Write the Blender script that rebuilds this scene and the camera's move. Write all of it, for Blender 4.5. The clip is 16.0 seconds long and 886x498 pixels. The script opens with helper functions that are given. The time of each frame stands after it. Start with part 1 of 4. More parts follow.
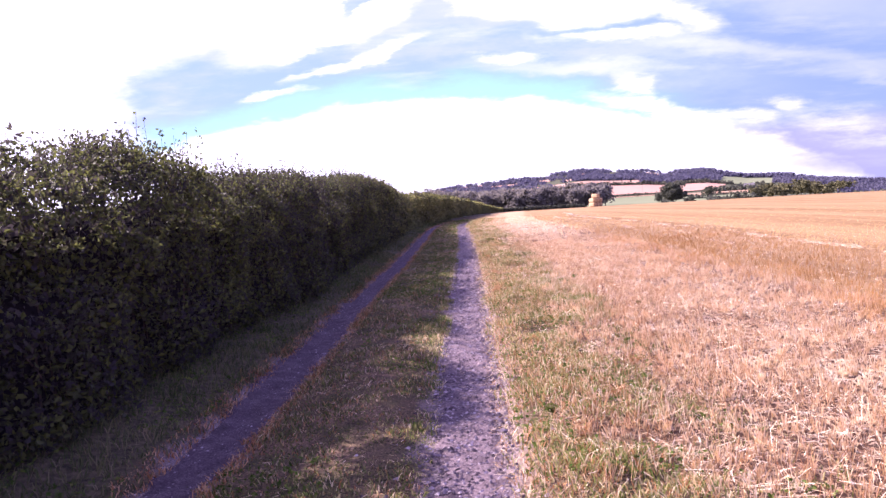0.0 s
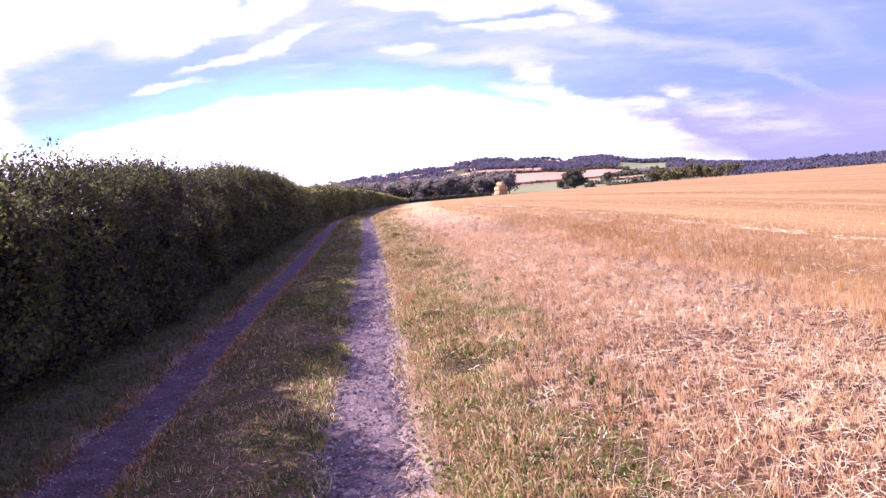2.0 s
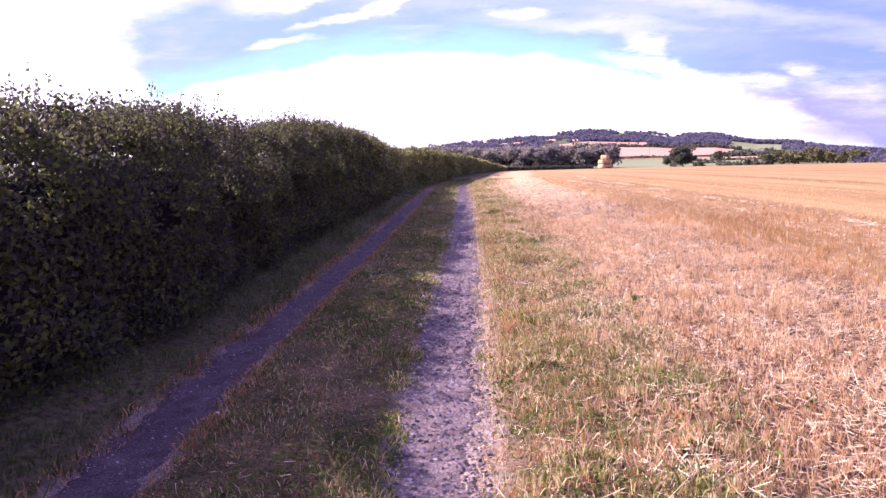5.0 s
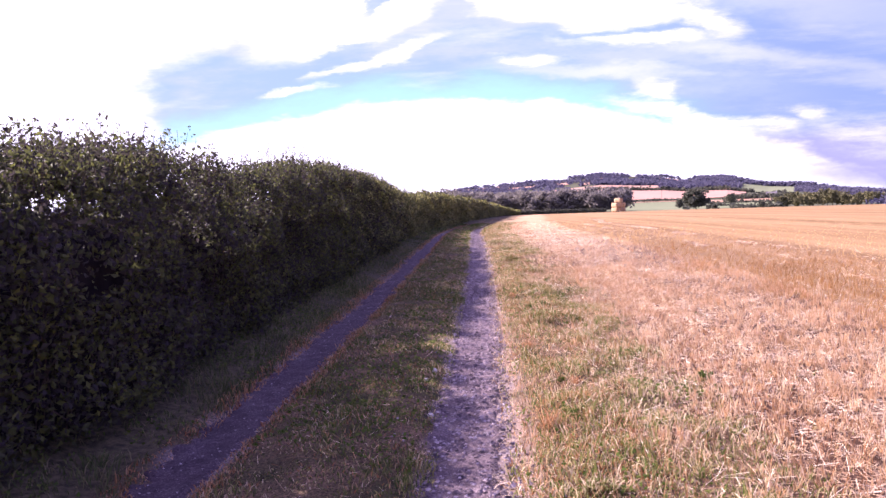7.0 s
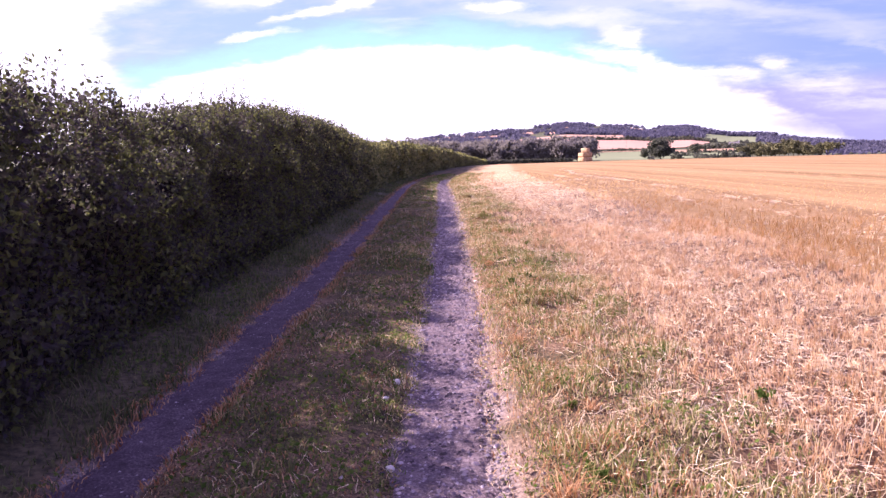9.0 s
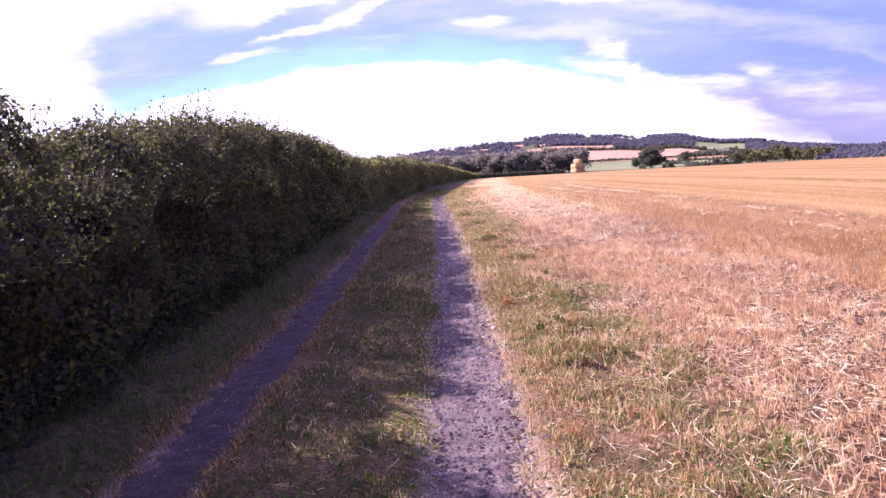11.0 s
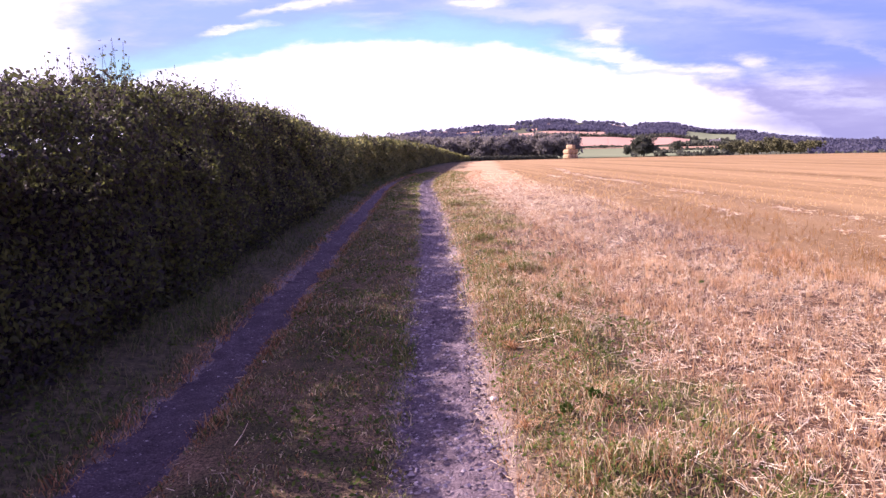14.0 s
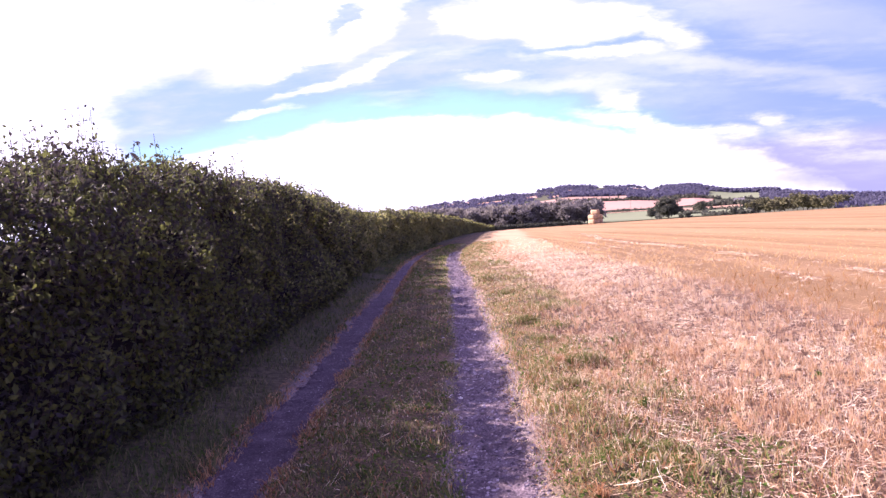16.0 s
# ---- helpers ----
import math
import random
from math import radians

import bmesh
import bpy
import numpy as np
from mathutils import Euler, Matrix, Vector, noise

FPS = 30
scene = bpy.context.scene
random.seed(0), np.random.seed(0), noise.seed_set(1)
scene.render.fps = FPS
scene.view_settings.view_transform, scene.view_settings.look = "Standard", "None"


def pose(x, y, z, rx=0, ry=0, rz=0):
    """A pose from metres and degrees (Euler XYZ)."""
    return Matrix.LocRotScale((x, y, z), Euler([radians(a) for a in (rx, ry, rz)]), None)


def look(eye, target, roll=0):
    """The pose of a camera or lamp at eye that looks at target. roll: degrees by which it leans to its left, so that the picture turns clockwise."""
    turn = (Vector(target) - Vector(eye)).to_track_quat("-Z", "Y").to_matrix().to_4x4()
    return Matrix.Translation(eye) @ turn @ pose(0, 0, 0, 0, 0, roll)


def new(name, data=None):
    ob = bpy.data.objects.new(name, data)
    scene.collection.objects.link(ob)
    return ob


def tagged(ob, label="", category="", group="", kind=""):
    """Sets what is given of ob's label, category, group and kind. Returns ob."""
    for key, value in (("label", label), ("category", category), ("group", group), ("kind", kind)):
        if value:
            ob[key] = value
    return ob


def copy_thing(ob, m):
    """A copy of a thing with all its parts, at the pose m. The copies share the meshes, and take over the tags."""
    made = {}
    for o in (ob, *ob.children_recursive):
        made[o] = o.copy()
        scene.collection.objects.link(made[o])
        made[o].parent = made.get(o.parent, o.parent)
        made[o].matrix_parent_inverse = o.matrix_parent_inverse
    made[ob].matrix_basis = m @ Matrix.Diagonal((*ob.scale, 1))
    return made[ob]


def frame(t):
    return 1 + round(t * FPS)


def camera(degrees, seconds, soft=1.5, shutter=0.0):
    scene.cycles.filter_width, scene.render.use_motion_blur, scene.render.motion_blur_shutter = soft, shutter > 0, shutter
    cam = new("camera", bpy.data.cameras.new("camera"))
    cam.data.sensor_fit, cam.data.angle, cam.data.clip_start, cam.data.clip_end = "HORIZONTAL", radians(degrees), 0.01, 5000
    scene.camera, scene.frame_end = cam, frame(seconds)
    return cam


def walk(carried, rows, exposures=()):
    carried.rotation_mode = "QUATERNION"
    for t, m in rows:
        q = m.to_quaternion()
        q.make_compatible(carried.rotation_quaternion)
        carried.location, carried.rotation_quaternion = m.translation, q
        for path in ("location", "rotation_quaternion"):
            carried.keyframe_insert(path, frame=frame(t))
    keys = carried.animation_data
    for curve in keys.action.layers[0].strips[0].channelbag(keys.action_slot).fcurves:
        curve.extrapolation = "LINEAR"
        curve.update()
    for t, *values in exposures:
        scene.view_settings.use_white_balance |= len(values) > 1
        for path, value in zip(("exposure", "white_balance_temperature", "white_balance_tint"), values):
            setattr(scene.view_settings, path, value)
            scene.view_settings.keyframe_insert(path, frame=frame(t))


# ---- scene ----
cam = camera(60.9, 16.0)
# seconds, place in metres, turn in degrees as pose() takes them
PATH = [
    (0.0, 0.071, -0.006, 1.746, 86.22, 3.66, 1.07),
    (0.5, 0.094, 0.591, 1.703, 84.33, 4.26, 1.49),
    (1.0, 0.154, 1.182, 1.777, 82.72, 2.01, 1.52),
    (1.5, 0.190, 2.030, 1.741, 85.37, 1.91, -3.92),
    (2.0, 0.191, 2.536, 1.744, 84.99, 5.12, -6.11),
    (2.5, 0.288, 3.133, 1.785, 84.14, -0.21, -0.59),
    (3.0, 0.378, 3.680, 1.725, 86.07, 1.69, -2.37),
    (3.5, 0.279, 4.230, 1.780, 83.80, 2.01, -2.87),
    (4.0, 0.323, 4.805, 1.731, 84.95, 3.29, 1.83),
    (4.2, 0.304, 5.086, 1.749, 82.62, 1.05, 2.07),
    (6.3, 0.290, 7.349, 1.826, 83.87, 4.20, 1.06),
    (6.5, 0.249, 7.475, 1.830, 84.15, 3.94, 2.73),
    (7.0, 0.219, 7.924, 1.772, 86.30, 2.16, 2.34),
    (7.5, 0.116, 8.554, 1.790, 87.60, 4.82, 0.83),
    (8.0, 0.069, 9.068, 1.761, 84.18, 4.91, 1.42),
    (8.5, 0.123, 9.540, 1.825, 82.15, 4.11, 1.44),
    (9.0, 0.142, 9.963, 1.801, 82.37, 1.96, -0.28),
    (9.5, 0.068, 10.623, 1.772, 84.84, 3.86, -2.10),
    (9.7, 0.038, 10.774, 1.764, 84.05, 2.83, -1.78),
    (11.8, -0.009, 12.700, 1.842, 82.91, 3.87, -0.65),
    (12.0, 0.013, 12.863, 1.841, 82.48, 5.08, -2.36),
    (12.5, 0.132, 13.335, 1.856, 82.56, 3.22, 1.86),
    (13.0, 0.186, 13.664, 1.869, 83.21, 5.12, 2.70),
    (13.5, 0.167, 14.220, 1.744, 84.96, 2.09, -0.96),
    (14.0, 0.099, 14.689, 1.857, 82.00, 1.58, -1.65),
    (14.5, 0.109, 15.101, 1.833, 79.57, 2.44, -0.74),
    (15.0, 0.118, 15.531, 1.901, 79.43, 1.93, 0.93),
    (15.5, 0.125, 15.942, 1.850, 85.23, 2.29, 1.41),
    (16.0, -0.012, 16.546, 1.859, 87.45, 4.11, 0.07),
]
EXPOSURE = [
    (0.0, 1.93, 5720, 36), (1.0, 1.93, 5740, 36), (2.0, 1.83, 5900, 36), (3.0, 1.79, 5900, 36),
    (4.0, 1.83, 5900, 36), (6.5, 1.87, 5780, 36), (7.5, 1.84, 5780, 36), (9.5, 1.87, 5900, 36),
    (11.8, 1.61, 5900, 36), (12.0, 1.59, 5900, 36), (12.5, 1.92, 5900, 36), (13.0, 2.12, 5900, 36),
    (13.5, 2.11, 5900, 36), (14.0, 1.60, 5900, 36), (14.5, 1.73, 5900, 36), (15.0, 2.10, 5900, 36),
    (15.5, 2.20, 5780, 36), (16.0, 1.91, 5780, 36),
]
walk(cam, [(t, pose(x, y, z, rx, ry, rz)) for t, x, y, z, rx, ry, rz in PATH], EXPOSURE)

# ---- world, sun ----
SUN_EL, SUN_AZ = 32.8, -62.0   # degrees; azimuth from +y, to the right


def sun_and_sky():
    el, az = radians(SUN_EL), radians(SUN_AZ)
    way = Vector((math.sin(az) * math.cos(el), math.cos(az) * math.cos(el), math.sin(el)))
    lamp = bpy.data.lights.new("sun", "SUN")
    lamp.energy, lamp.angle, lamp.color = 5.0, radians(0.6), (1.0, 0.87, 0.72)
    ob = new("sun", lamp)
    ob.matrix_world = look(way * 100, (0, 0, 0))
    world = bpy.data.worlds.new("sky")
    scene.world = world
    world.use_nodes = True
    nt = world.node_tree
    n, link = nt.nodes, nt.links.new
    n.clear()

    def math_node(op, a, b=None, c=None, clamp=False):
        m = n.new("ShaderNodeMath")
        m.operation, m.use_clamp = op, clamp
        for k, v in enumerate((a, b, c)):
            if v is None:
                continue
            if isinstance(v, (int, float)):
                m.inputs[k].default_value = v
            else:
                link(v, m.inputs[k])
        return m.outputs[0]

    def step(v, lo, hi):
        m = n.new("ShaderNodeMapRange")
        m.interpolation_type = "SMOOTHSTEP"
        link(v, m.inputs[0])
        m.inputs[1].default_value, m.inputs[2].default_value = lo, hi
        return m.outputs[0]

    def mix(fac, a, b):
        m = n.new("ShaderNodeMix")
        m.data_type = "RGBA"
        link(fac, m.inputs[0])
        for k, v in ((6, a), (7, b)):
            if isinstance(v, tuple):
                m.inputs[k].default_value = (*v, 1)
            else:
                link(v, m.inputs[k])
        return m.outputs[2]

    out, bg = n.new("ShaderNodeOutputWorld"), n.new("ShaderNodeBackground")
    sky = n.new("ShaderNodeTexSky")
    sky.sky_type, sky.sun_disc = "NISHITA", False
    sky.sun_elevation, sky.sun_rotation = el, az
    co = n.new("ShaderNodeTexCoord")
    sep = n.new("ShaderNodeSeparateXYZ")
    link(co.outputs["Generated"], sep.inputs[0])
    x, y, z = sep.outputs
    ahead = math_node("MAXIMUM", y, 0.05)
    comb = n.new("ShaderNodeCombineXYZ")
    link(math_node("DIVIDE", x, ahead), comb.inputs[0])
    link(math_node("DIVIDE", z, ahead), comb.inputs[1])

    def cloud_noise(vector, scale, sx, sy, seed, detail=6.0):
        mp = n.new("ShaderNodeMapping")
        link(vector, mp.inputs[0])
        mp.inputs["Scale"].default_value = (sx, sy, 1)
        mp.inputs["Location"].default_value = (seed, seed * 0.7, seed * 0.3)
        t = n.new("ShaderNodeTexNoise")
        link(mp.outputs[0], t.inputs["Vector"])
        t.inputs["Scale"].default_value, t.inputs["Detail"].default_value = scale, detail
        t.inputs["Roughness"].default_value = 0.62
        return t

    # ragged edges: the cloud map is pushed about by noise
    warp = cloud_noise(comb.outputs[0], 6.0, 1.0, 3.0, 3.1)
    push = n.new("ShaderNodeVectorMath")
    push.operation = "MULTIPLY_ADD"
    link(warp.outputs["Color"], push.inputs[0])
    push.inputs[1].default_value, push.inputs[2].default_value = (0.20, 0.065, 0), (-0.10, -0.0325, 0)
    moved = n.new("ShaderNodeVectorMath")
    link(comb.outputs[0], moved.inputs[0])
    link(push.outputs[0], moved.inputs[1])

    def patches(spots, soft):
        best = None
        for u0, v0, a, b, turn in spots:
            mp = n.new("ShaderNodeMapping")
            mp.vector_type = "TEXTURE"
            link(moved.outputs[0], mp.inputs[0])
            mp.inputs["Location"].default_value = (u0, v0, 0)
            mp.inputs["Rotation"].default_value = (0, 0, radians(turn))
            mp.inputs["Scale"].default_value = (a, b, 1)
            size = n.new("ShaderNodeVectorMath")
            size.operation = "LENGTH"
            link(mp.outputs[0], size.inputs[0])
            spot = step(size.outputs["Value"], 1.0 + soft, 1.0 - soft)
            best = spot if best is None else math_node("MAXIMUM", best, spot)
        return best

    # the blue shows over a low arch of white cloud
    sep2 = n.new("ShaderNodeSeparateXYZ")
    link(moved.outputs[0], sep2.inputs[0])
    u, v = sep2.outputs[0], sep2.outputs[1]
    off = math_node("ADD", u, 0.06)
    rise = math_node("SUBTRACT", v, math_node("MULTIPLY_ADD", math_node("MULTIPLY", off, off), -0.36, 0.122))
    arch = math_node("MULTIPLY", step(rise, -0.004, 0.014), step(u, -0.49, -0.39))
    caps = patches(((-0.46, 0.270, 0.21, 0.085, 14), (-0.16, 0.262, 0.15, 0.050, 15), (0.14, 0.248, 0.12, 0.026, -4)), 0.32)
    lens_cloud = patches(((-0.172, 0.201, 0.07, 0.011, 11), (-0.135, 0.262, 0.05, 0.008, 25), (0.0, 0.262, 0.03, 0.03, 0)), 0.5)
    gaps = math_node("MAXIMUM", math_node("MULTIPLY", arch, math_node("SUBTRACT", 1.0, caps)), lens_cloud)
    puffs = patches(((-0.13, 0.184, 0.055, 0.006, 12), (-0.06, 0.199, 0.035, 0.008, 20), (-0.245, 0.151, 0.045, 0.0045, 3), (0.243, 0.132, 0.024, 0.012, 0), (0.28, 0.101, 0.07, 0.009, -14),
                     (0.35, 0.082, 0.05, 0.008, -8), (0.075, 0.178, 0.035, 0.005, 0), (0.21, 0.199, 0.07, 0.007, -3), (0.42, 0.094, 0.022, 0.009, 0), (0.54, 0.058, 0.10, 0.014, -12),
                     (0.44, 0.042, 0.05, 0.008, -14), (0.30, 0.222, 0.05, 0.018, -30)), 0.85)
    wisp = cloud_noise(comb.outputs[0], 9.0, 1.0, 5.0, 21.0)
    puffs = math_node("MULTIPLY", puffs, step(wisp.outputs["Fac"], 0.30, 0.58))
    veil = patches(((0.48, 0.236, 0.17, 0.030, -16), (0.40, 0.165, 0.12, 0.010, -10), (0.62, 0.185, 0.10, 0.020, -30), (0.58, 0.105, 0.08, 0.005, -24), (0.16, 0.160, 0.12, 0.008, -4)), 0.9)
    low = patches(((0.62, 0.012, 0.15, 0.018, -2), (0.80, 0.03, 0.15, 0.03, -6)), 0.5)
    front = math_node("MULTIPLY", step(y, 0.15, 0.45), step(z, 0.5, 0.32))
    other = cloud_noise(co.outputs["Generated"], 2.2, 1.0, 1.0, 5.0)
    away = math_node("MULTIPLY", step(math_node("ADD", other.outputs["Fac"], math_node("MULTIPLY", x, 0.14)), 0.34, 0.50), step(z, 0.0, 0.12))
    thin = cloud_noise(comb.outputs[0], 5.0, 0.6, 4.0, 8.0)
    gap = math_node("MULTIPLY", gaps, math_node("SUBTRACT", 1.0, math_node("MULTIPLY", puffs, 0.92)))
    gap = math_node("MULTIPLY", gap, math_node("SUBTRACT", 1.0, math_node("MULTIPLY", veil, 0.3)))
    gap = math_node("MAXIMUM", gap, low)
    gap = math_node("MULTIPLY", gap, math_node("SUBTRACT", 1.0, math_node("MULTIPLY", step(thin.outputs["Fac"], 0.5, 0.75), 0.32)))
    opening = math_node("ADD", math_node("MULTIPLY", gap, front), math_node("MULTIPLY", away, math_node("SUBTRACT", 1.0, front)), clamp=True)
    clear = mix(step(rise, 0.012, 0.055), (10.2, 18.2, 20.0), (8.6, 11.8, 19.2))
    clear = mix(step(x, 0.15, 0.40), clear, (6.5, 8.8, 18.6))
    clear = mix(step(z, 0.08, 0.05), clear, (9.4, 9.4, 15.0))
    tone = n.new("ShaderNodeValue")
    tone.outputs[0].default_value = 0.75
    blue = mix(tone.outputs[0], sky.outputs[0], clear)
    dusk = cloud_noise(comb.outputs[0], 4.0, 0.8, 3.0, 12.0)
    blue = mix(math_node("MULTIPLY", step(dusk.outputs["Fac"], 0.40, 0.62), math_node("MULTIPLY", step(rise, 0.03, 0.07), step(x, 0.45, 0.2))), blue, (10.8, 12.2, 19.0))
    blue = mix(front, (6.9, 6.3, 14.0), blue)
    right = step(x, 0.22, 0.55)
    cloud = mix(right, (24.5, 23.3, 25.0), (13.4, 13.6, 16.4))
    link(mix(opening, cloud, blue), bg.inputs[0])
    bg.inputs[1].default_value = 0.0193
    link(bg.outputs[0], out.inputs[0])


sun_and_sky()

# ---- materials ----


def material(name, ramp, scale=8.0, rough=0.9, bump=0.3, bump_scale=60.0, spread=0.0, translucent=0.0, wide=0.4, blotch=None, spec=0.2, stretch=(1, 1, 1), through_light=1.0):
    """Two noises, wide and fine, through a colour ramp; spread shifts the colour from piece to piece."""
    mat = bpy.data.materials.new(name)
    mat.use_nodes = True
    nt = mat.node_tree
    n, link = nt.nodes, nt.links.new
    bsdf = n["Principled BSDF"]
    bsdf.inputs["Roughness"].default_value = rough
    bsdf.inputs["Specular IOR Level"].default_value = spec
    geo = n.new("ShaderNodeNewGeometry")
    mp = n.new("ShaderNodeMapping")
    mp.inputs["Scale"].default_value = stretch
    link(geo.outputs["Position"], mp.inputs[0])

    def noise_at(s, detail=5.0):
        t = n.new("ShaderNodeTexNoise")
        link(mp.outputs[0], t.inputs["Vector"])
        t.inputs["Scale"].default_value, t.inputs["Detail"].default_value = s, detail
        t.inputs["Roughness"].default_value = 0.6
        return t.outputs["Fac"]

    def op(kind, a, b):
        m = n.new("ShaderNodeMath")
        m.operation = kind
        for k, v in enumerate((a, b)):
            if isinstance(v, (int, float)):
                m.inputs[k].default_value = v
            else:
                link(v, m.inputs[k])
        return m.outputs[0]

    fac = op("ADD", op("MULTIPLY", noise_at(scale), 1 - wide), op("MULTIPLY", noise_at(scale * 0.09, 3.0), wide))
    fac = op("ADD", op("MULTIPLY", op("SUBTRACT", fac, 0.5), 2.2), 0.5)
    if spread:
        fac = op("ADD", fac, op("MULTIPLY", op("SUBTRACT", geo.outputs["Random Per Island"], 0.5), spread))
    cr = n.new("ShaderNodeValToRGB")
    link(fac, cr.inputs[0])
    e = cr.color_ramp.elements
    e[0].color, e[1].color = (*ramp[0], 1), (*ramp[-1], 1)
    for k, c in enumerate(ramp[1:-1], 1):
        e.new(k / (len(ramp) - 1)).color = (*c, 1)
    colour = cr.outputs[0]
    if blotch:
        s, lo, hi, c = blotch
        m = n.new("ShaderNodeMix")
        m.data_type = "RGBA"
        r = n.new("ShaderNodeMapRange")
        link(noise_at(s, 4.0), r.inputs[0])
        r.inputs[1].default_value, r.inputs[2].default_value = lo, hi
        link(r.outputs[0], m.inputs[0])
        link(colour, m.inputs[6])
        m.inputs[7].default_value = (*c, 1)
        colour = m.outputs[2]
    link(colour, bsdf.inputs["Base Color"])
    if bump:
        b = n.new("ShaderNodeBump")
        b.inputs["Strength"].default_value, b.inputs["Distance"].default_value = bump, 0.02
        link(noise_at(bump_scale), b.inputs["Height"])
        link(b.outputs[0], bsdf.inputs["Normal"])
    if translucent:
        tr, ms = n.new("ShaderNodeBsdfTranslucent"), n.new("ShaderNodeMixShader")
        gain = n.new("ShaderNodeVectorMath")
        gain.operation = "SCALE"
        link(colour, gain.inputs[0])
        gain.inputs["Scale"].default_value = through_light
        link(gain.outputs[0], tr.inputs[0])
        ms.inputs[0].default_value = translucent
        link(bsdf.outputs[0], ms.inputs[1])
        link(tr.outputs[0], ms.inputs[2])
        link(ms.outputs[0], n["Material Output"].inputs[0])
    return mat


def ground_material():
    """Soil, grass thatch and straw-strewn earth, laid by the sheet's own zones."""
    mat = bpy.data.materials.new("ground")
    mat.use_nodes = True
    nt = mat.node_tree
    n, link = nt.nodes, nt.links.new
    bsdf = n["Principled BSDF"]
    bsdf.inputs["Roughness"].default_value, bsdf.inputs["Specular IOR Level"].default_value = 0.95, 0.1
    geo = n.new("ShaderNodeNewGeometry")

    def noise_at(s, detail=5.0, stretch=None, rot=0.0):
        t = n.new("ShaderNodeTexNoise")
        src = geo.outputs["Position"]
        if stretch:
            mp = n.new("ShaderNodeMapping")
            mp.inputs["Scale"].default_value = stretch
            mp.inputs["Rotation"].default_value = (0, 0, rot)
            link(src, mp.inputs[0])
            src = mp.outputs[0]
        link(src, t.inputs["Vector"])
        t.inputs["Scale"].default_value, t.inputs["Detail"].default_value = s, detail
        t.inputs["Roughness"].default_value = 0.65
        return t.outputs["Fac"]

    def ramp(fac, *cols):
        cr = n.new("ShaderNodeValToRGB")
        link(fac, cr.inputs[0])
        e = cr.color_ramp.elements
        for k, (at, c) in enumerate(cols):
            el = e[k] if k < 2 else e.new(at)
            el.position, el.color = at, (*c, 1)
        return cr.outputs[0]

    def mix(fac, a, b, kind="MIX"):
        m = n.new("ShaderNodeMix")
        m.data_type, m.blend_type = "RGBA", kind
        if isinstance(fac, float):
            m.inputs[0].default_value = fac
        else:
            link(fac, m.inputs[0])
        link(a, m.inputs[6])
        link(b, m.inputs[7])
        return m.outputs[2]

    def zone(name):
        a = n.new("ShaderNodeAttribute")
        a.attribute_name = name
        return a.outputs["Fac"]

    fibre = mix(1.0, ramp(noise_at(38, 5, (1.0, 0.3, 1), 0.6), (0.52, (0.052, 0.027, 0.018)), (0.66, (0.38, 0.235, 0.14))),
                ramp(noise_at(42, 5, (0.22, 1.0, 1), 0.3), (0.58, (0.052, 0.027, 0.018)), (0.66, (0.72, 0.54, 0.36))), "LIGHTEN")
    stripe = ramp(noise_at(0.9, 5, (1.0, 0.06, 1), -0.02), (0.32, (0.34, 0.21, 0.115)), (0.68, (0.47, 0.31, 0.18)))
    broad = ramp(noise_at(0.16, 4, (1.0, 0.3, 1)), (0.35, (0.32, 0.195, 0.108)), (0.65, (0.46, 0.305, 0.18)))
    plain = mix(0.5, stripe, broad)
    gold = mix(0.5, ramp(noise_at(1.5, 5, (1.0, 0.02, 1), -0.03), (0.36, (0.14, 0.081, 0.033)), (0.62, (0.315, 0.20, 0.092))),
               ramp(noise_at(0.33, 4, (1.0, 0.015, 1), -0.03), (0.42, (0.16, 0.092, 0.036)), (0.57, (0.34, 0.217, 0.107))))
    plain = mix(zone("uncut"), plain, gold)
    straw = mix(zone("afar"), mix(0.03, fibre, plain), plain)
    turf = mix(1.0, ramp(noise_at(1.6, 4), (0.35, (0.08, 0.078, 0.036)), (0.65, (0.27, 0.19, 0.125))), ramp(noise_at(55, 6), (0.40, (0.12, 0.10, 0.095)), (0.60, (1.1, 1.0, 0.95))), "MULTIPLY")
    # turf darkened for the hedge's shade at its foot, faintly between the ruts
    turf = mix(zone("lush_shade"), turf, ramp(noise_at(14, 5), (0.36, (0.036, 0.034, 0.02)), (0.62, (0.125, 0.105, 0.058))))
    turf = mix(zone("bare"), turf, ramp(noise_at(65, 5), (0.38, (0.05, 0.034, 0.028)), (0.64, (0.40, 0.285, 0.215))))
    turf = mix(zone("gravelly"), turf, ramp(noise_at(75, 5), (0.36, (0.03, 0.021, 0.023)), (0.66, (0.38, 0.30, 0.28))))
    far = ramp(noise_at(0.012, 4), (0.35, (0.05, 0.06, 0.035)), (0.65, (0.10, 0.095, 0.055)))
    colour = mix(zone("turf"), straw, turf)
    colour = mix(zone("valley"), colour, far)
    link(colour, bsdf.inputs["Base Color"])
    b = n.new("ShaderNodeBump")
    b.inputs["Strength"].default_value, b.inputs["Distance"].default_value = 0.6, 0.03
    link(noise_at(22, 6), b.inputs["Height"])
    link(b.outputs[0], bsdf.inputs["Normal"])
    return mat


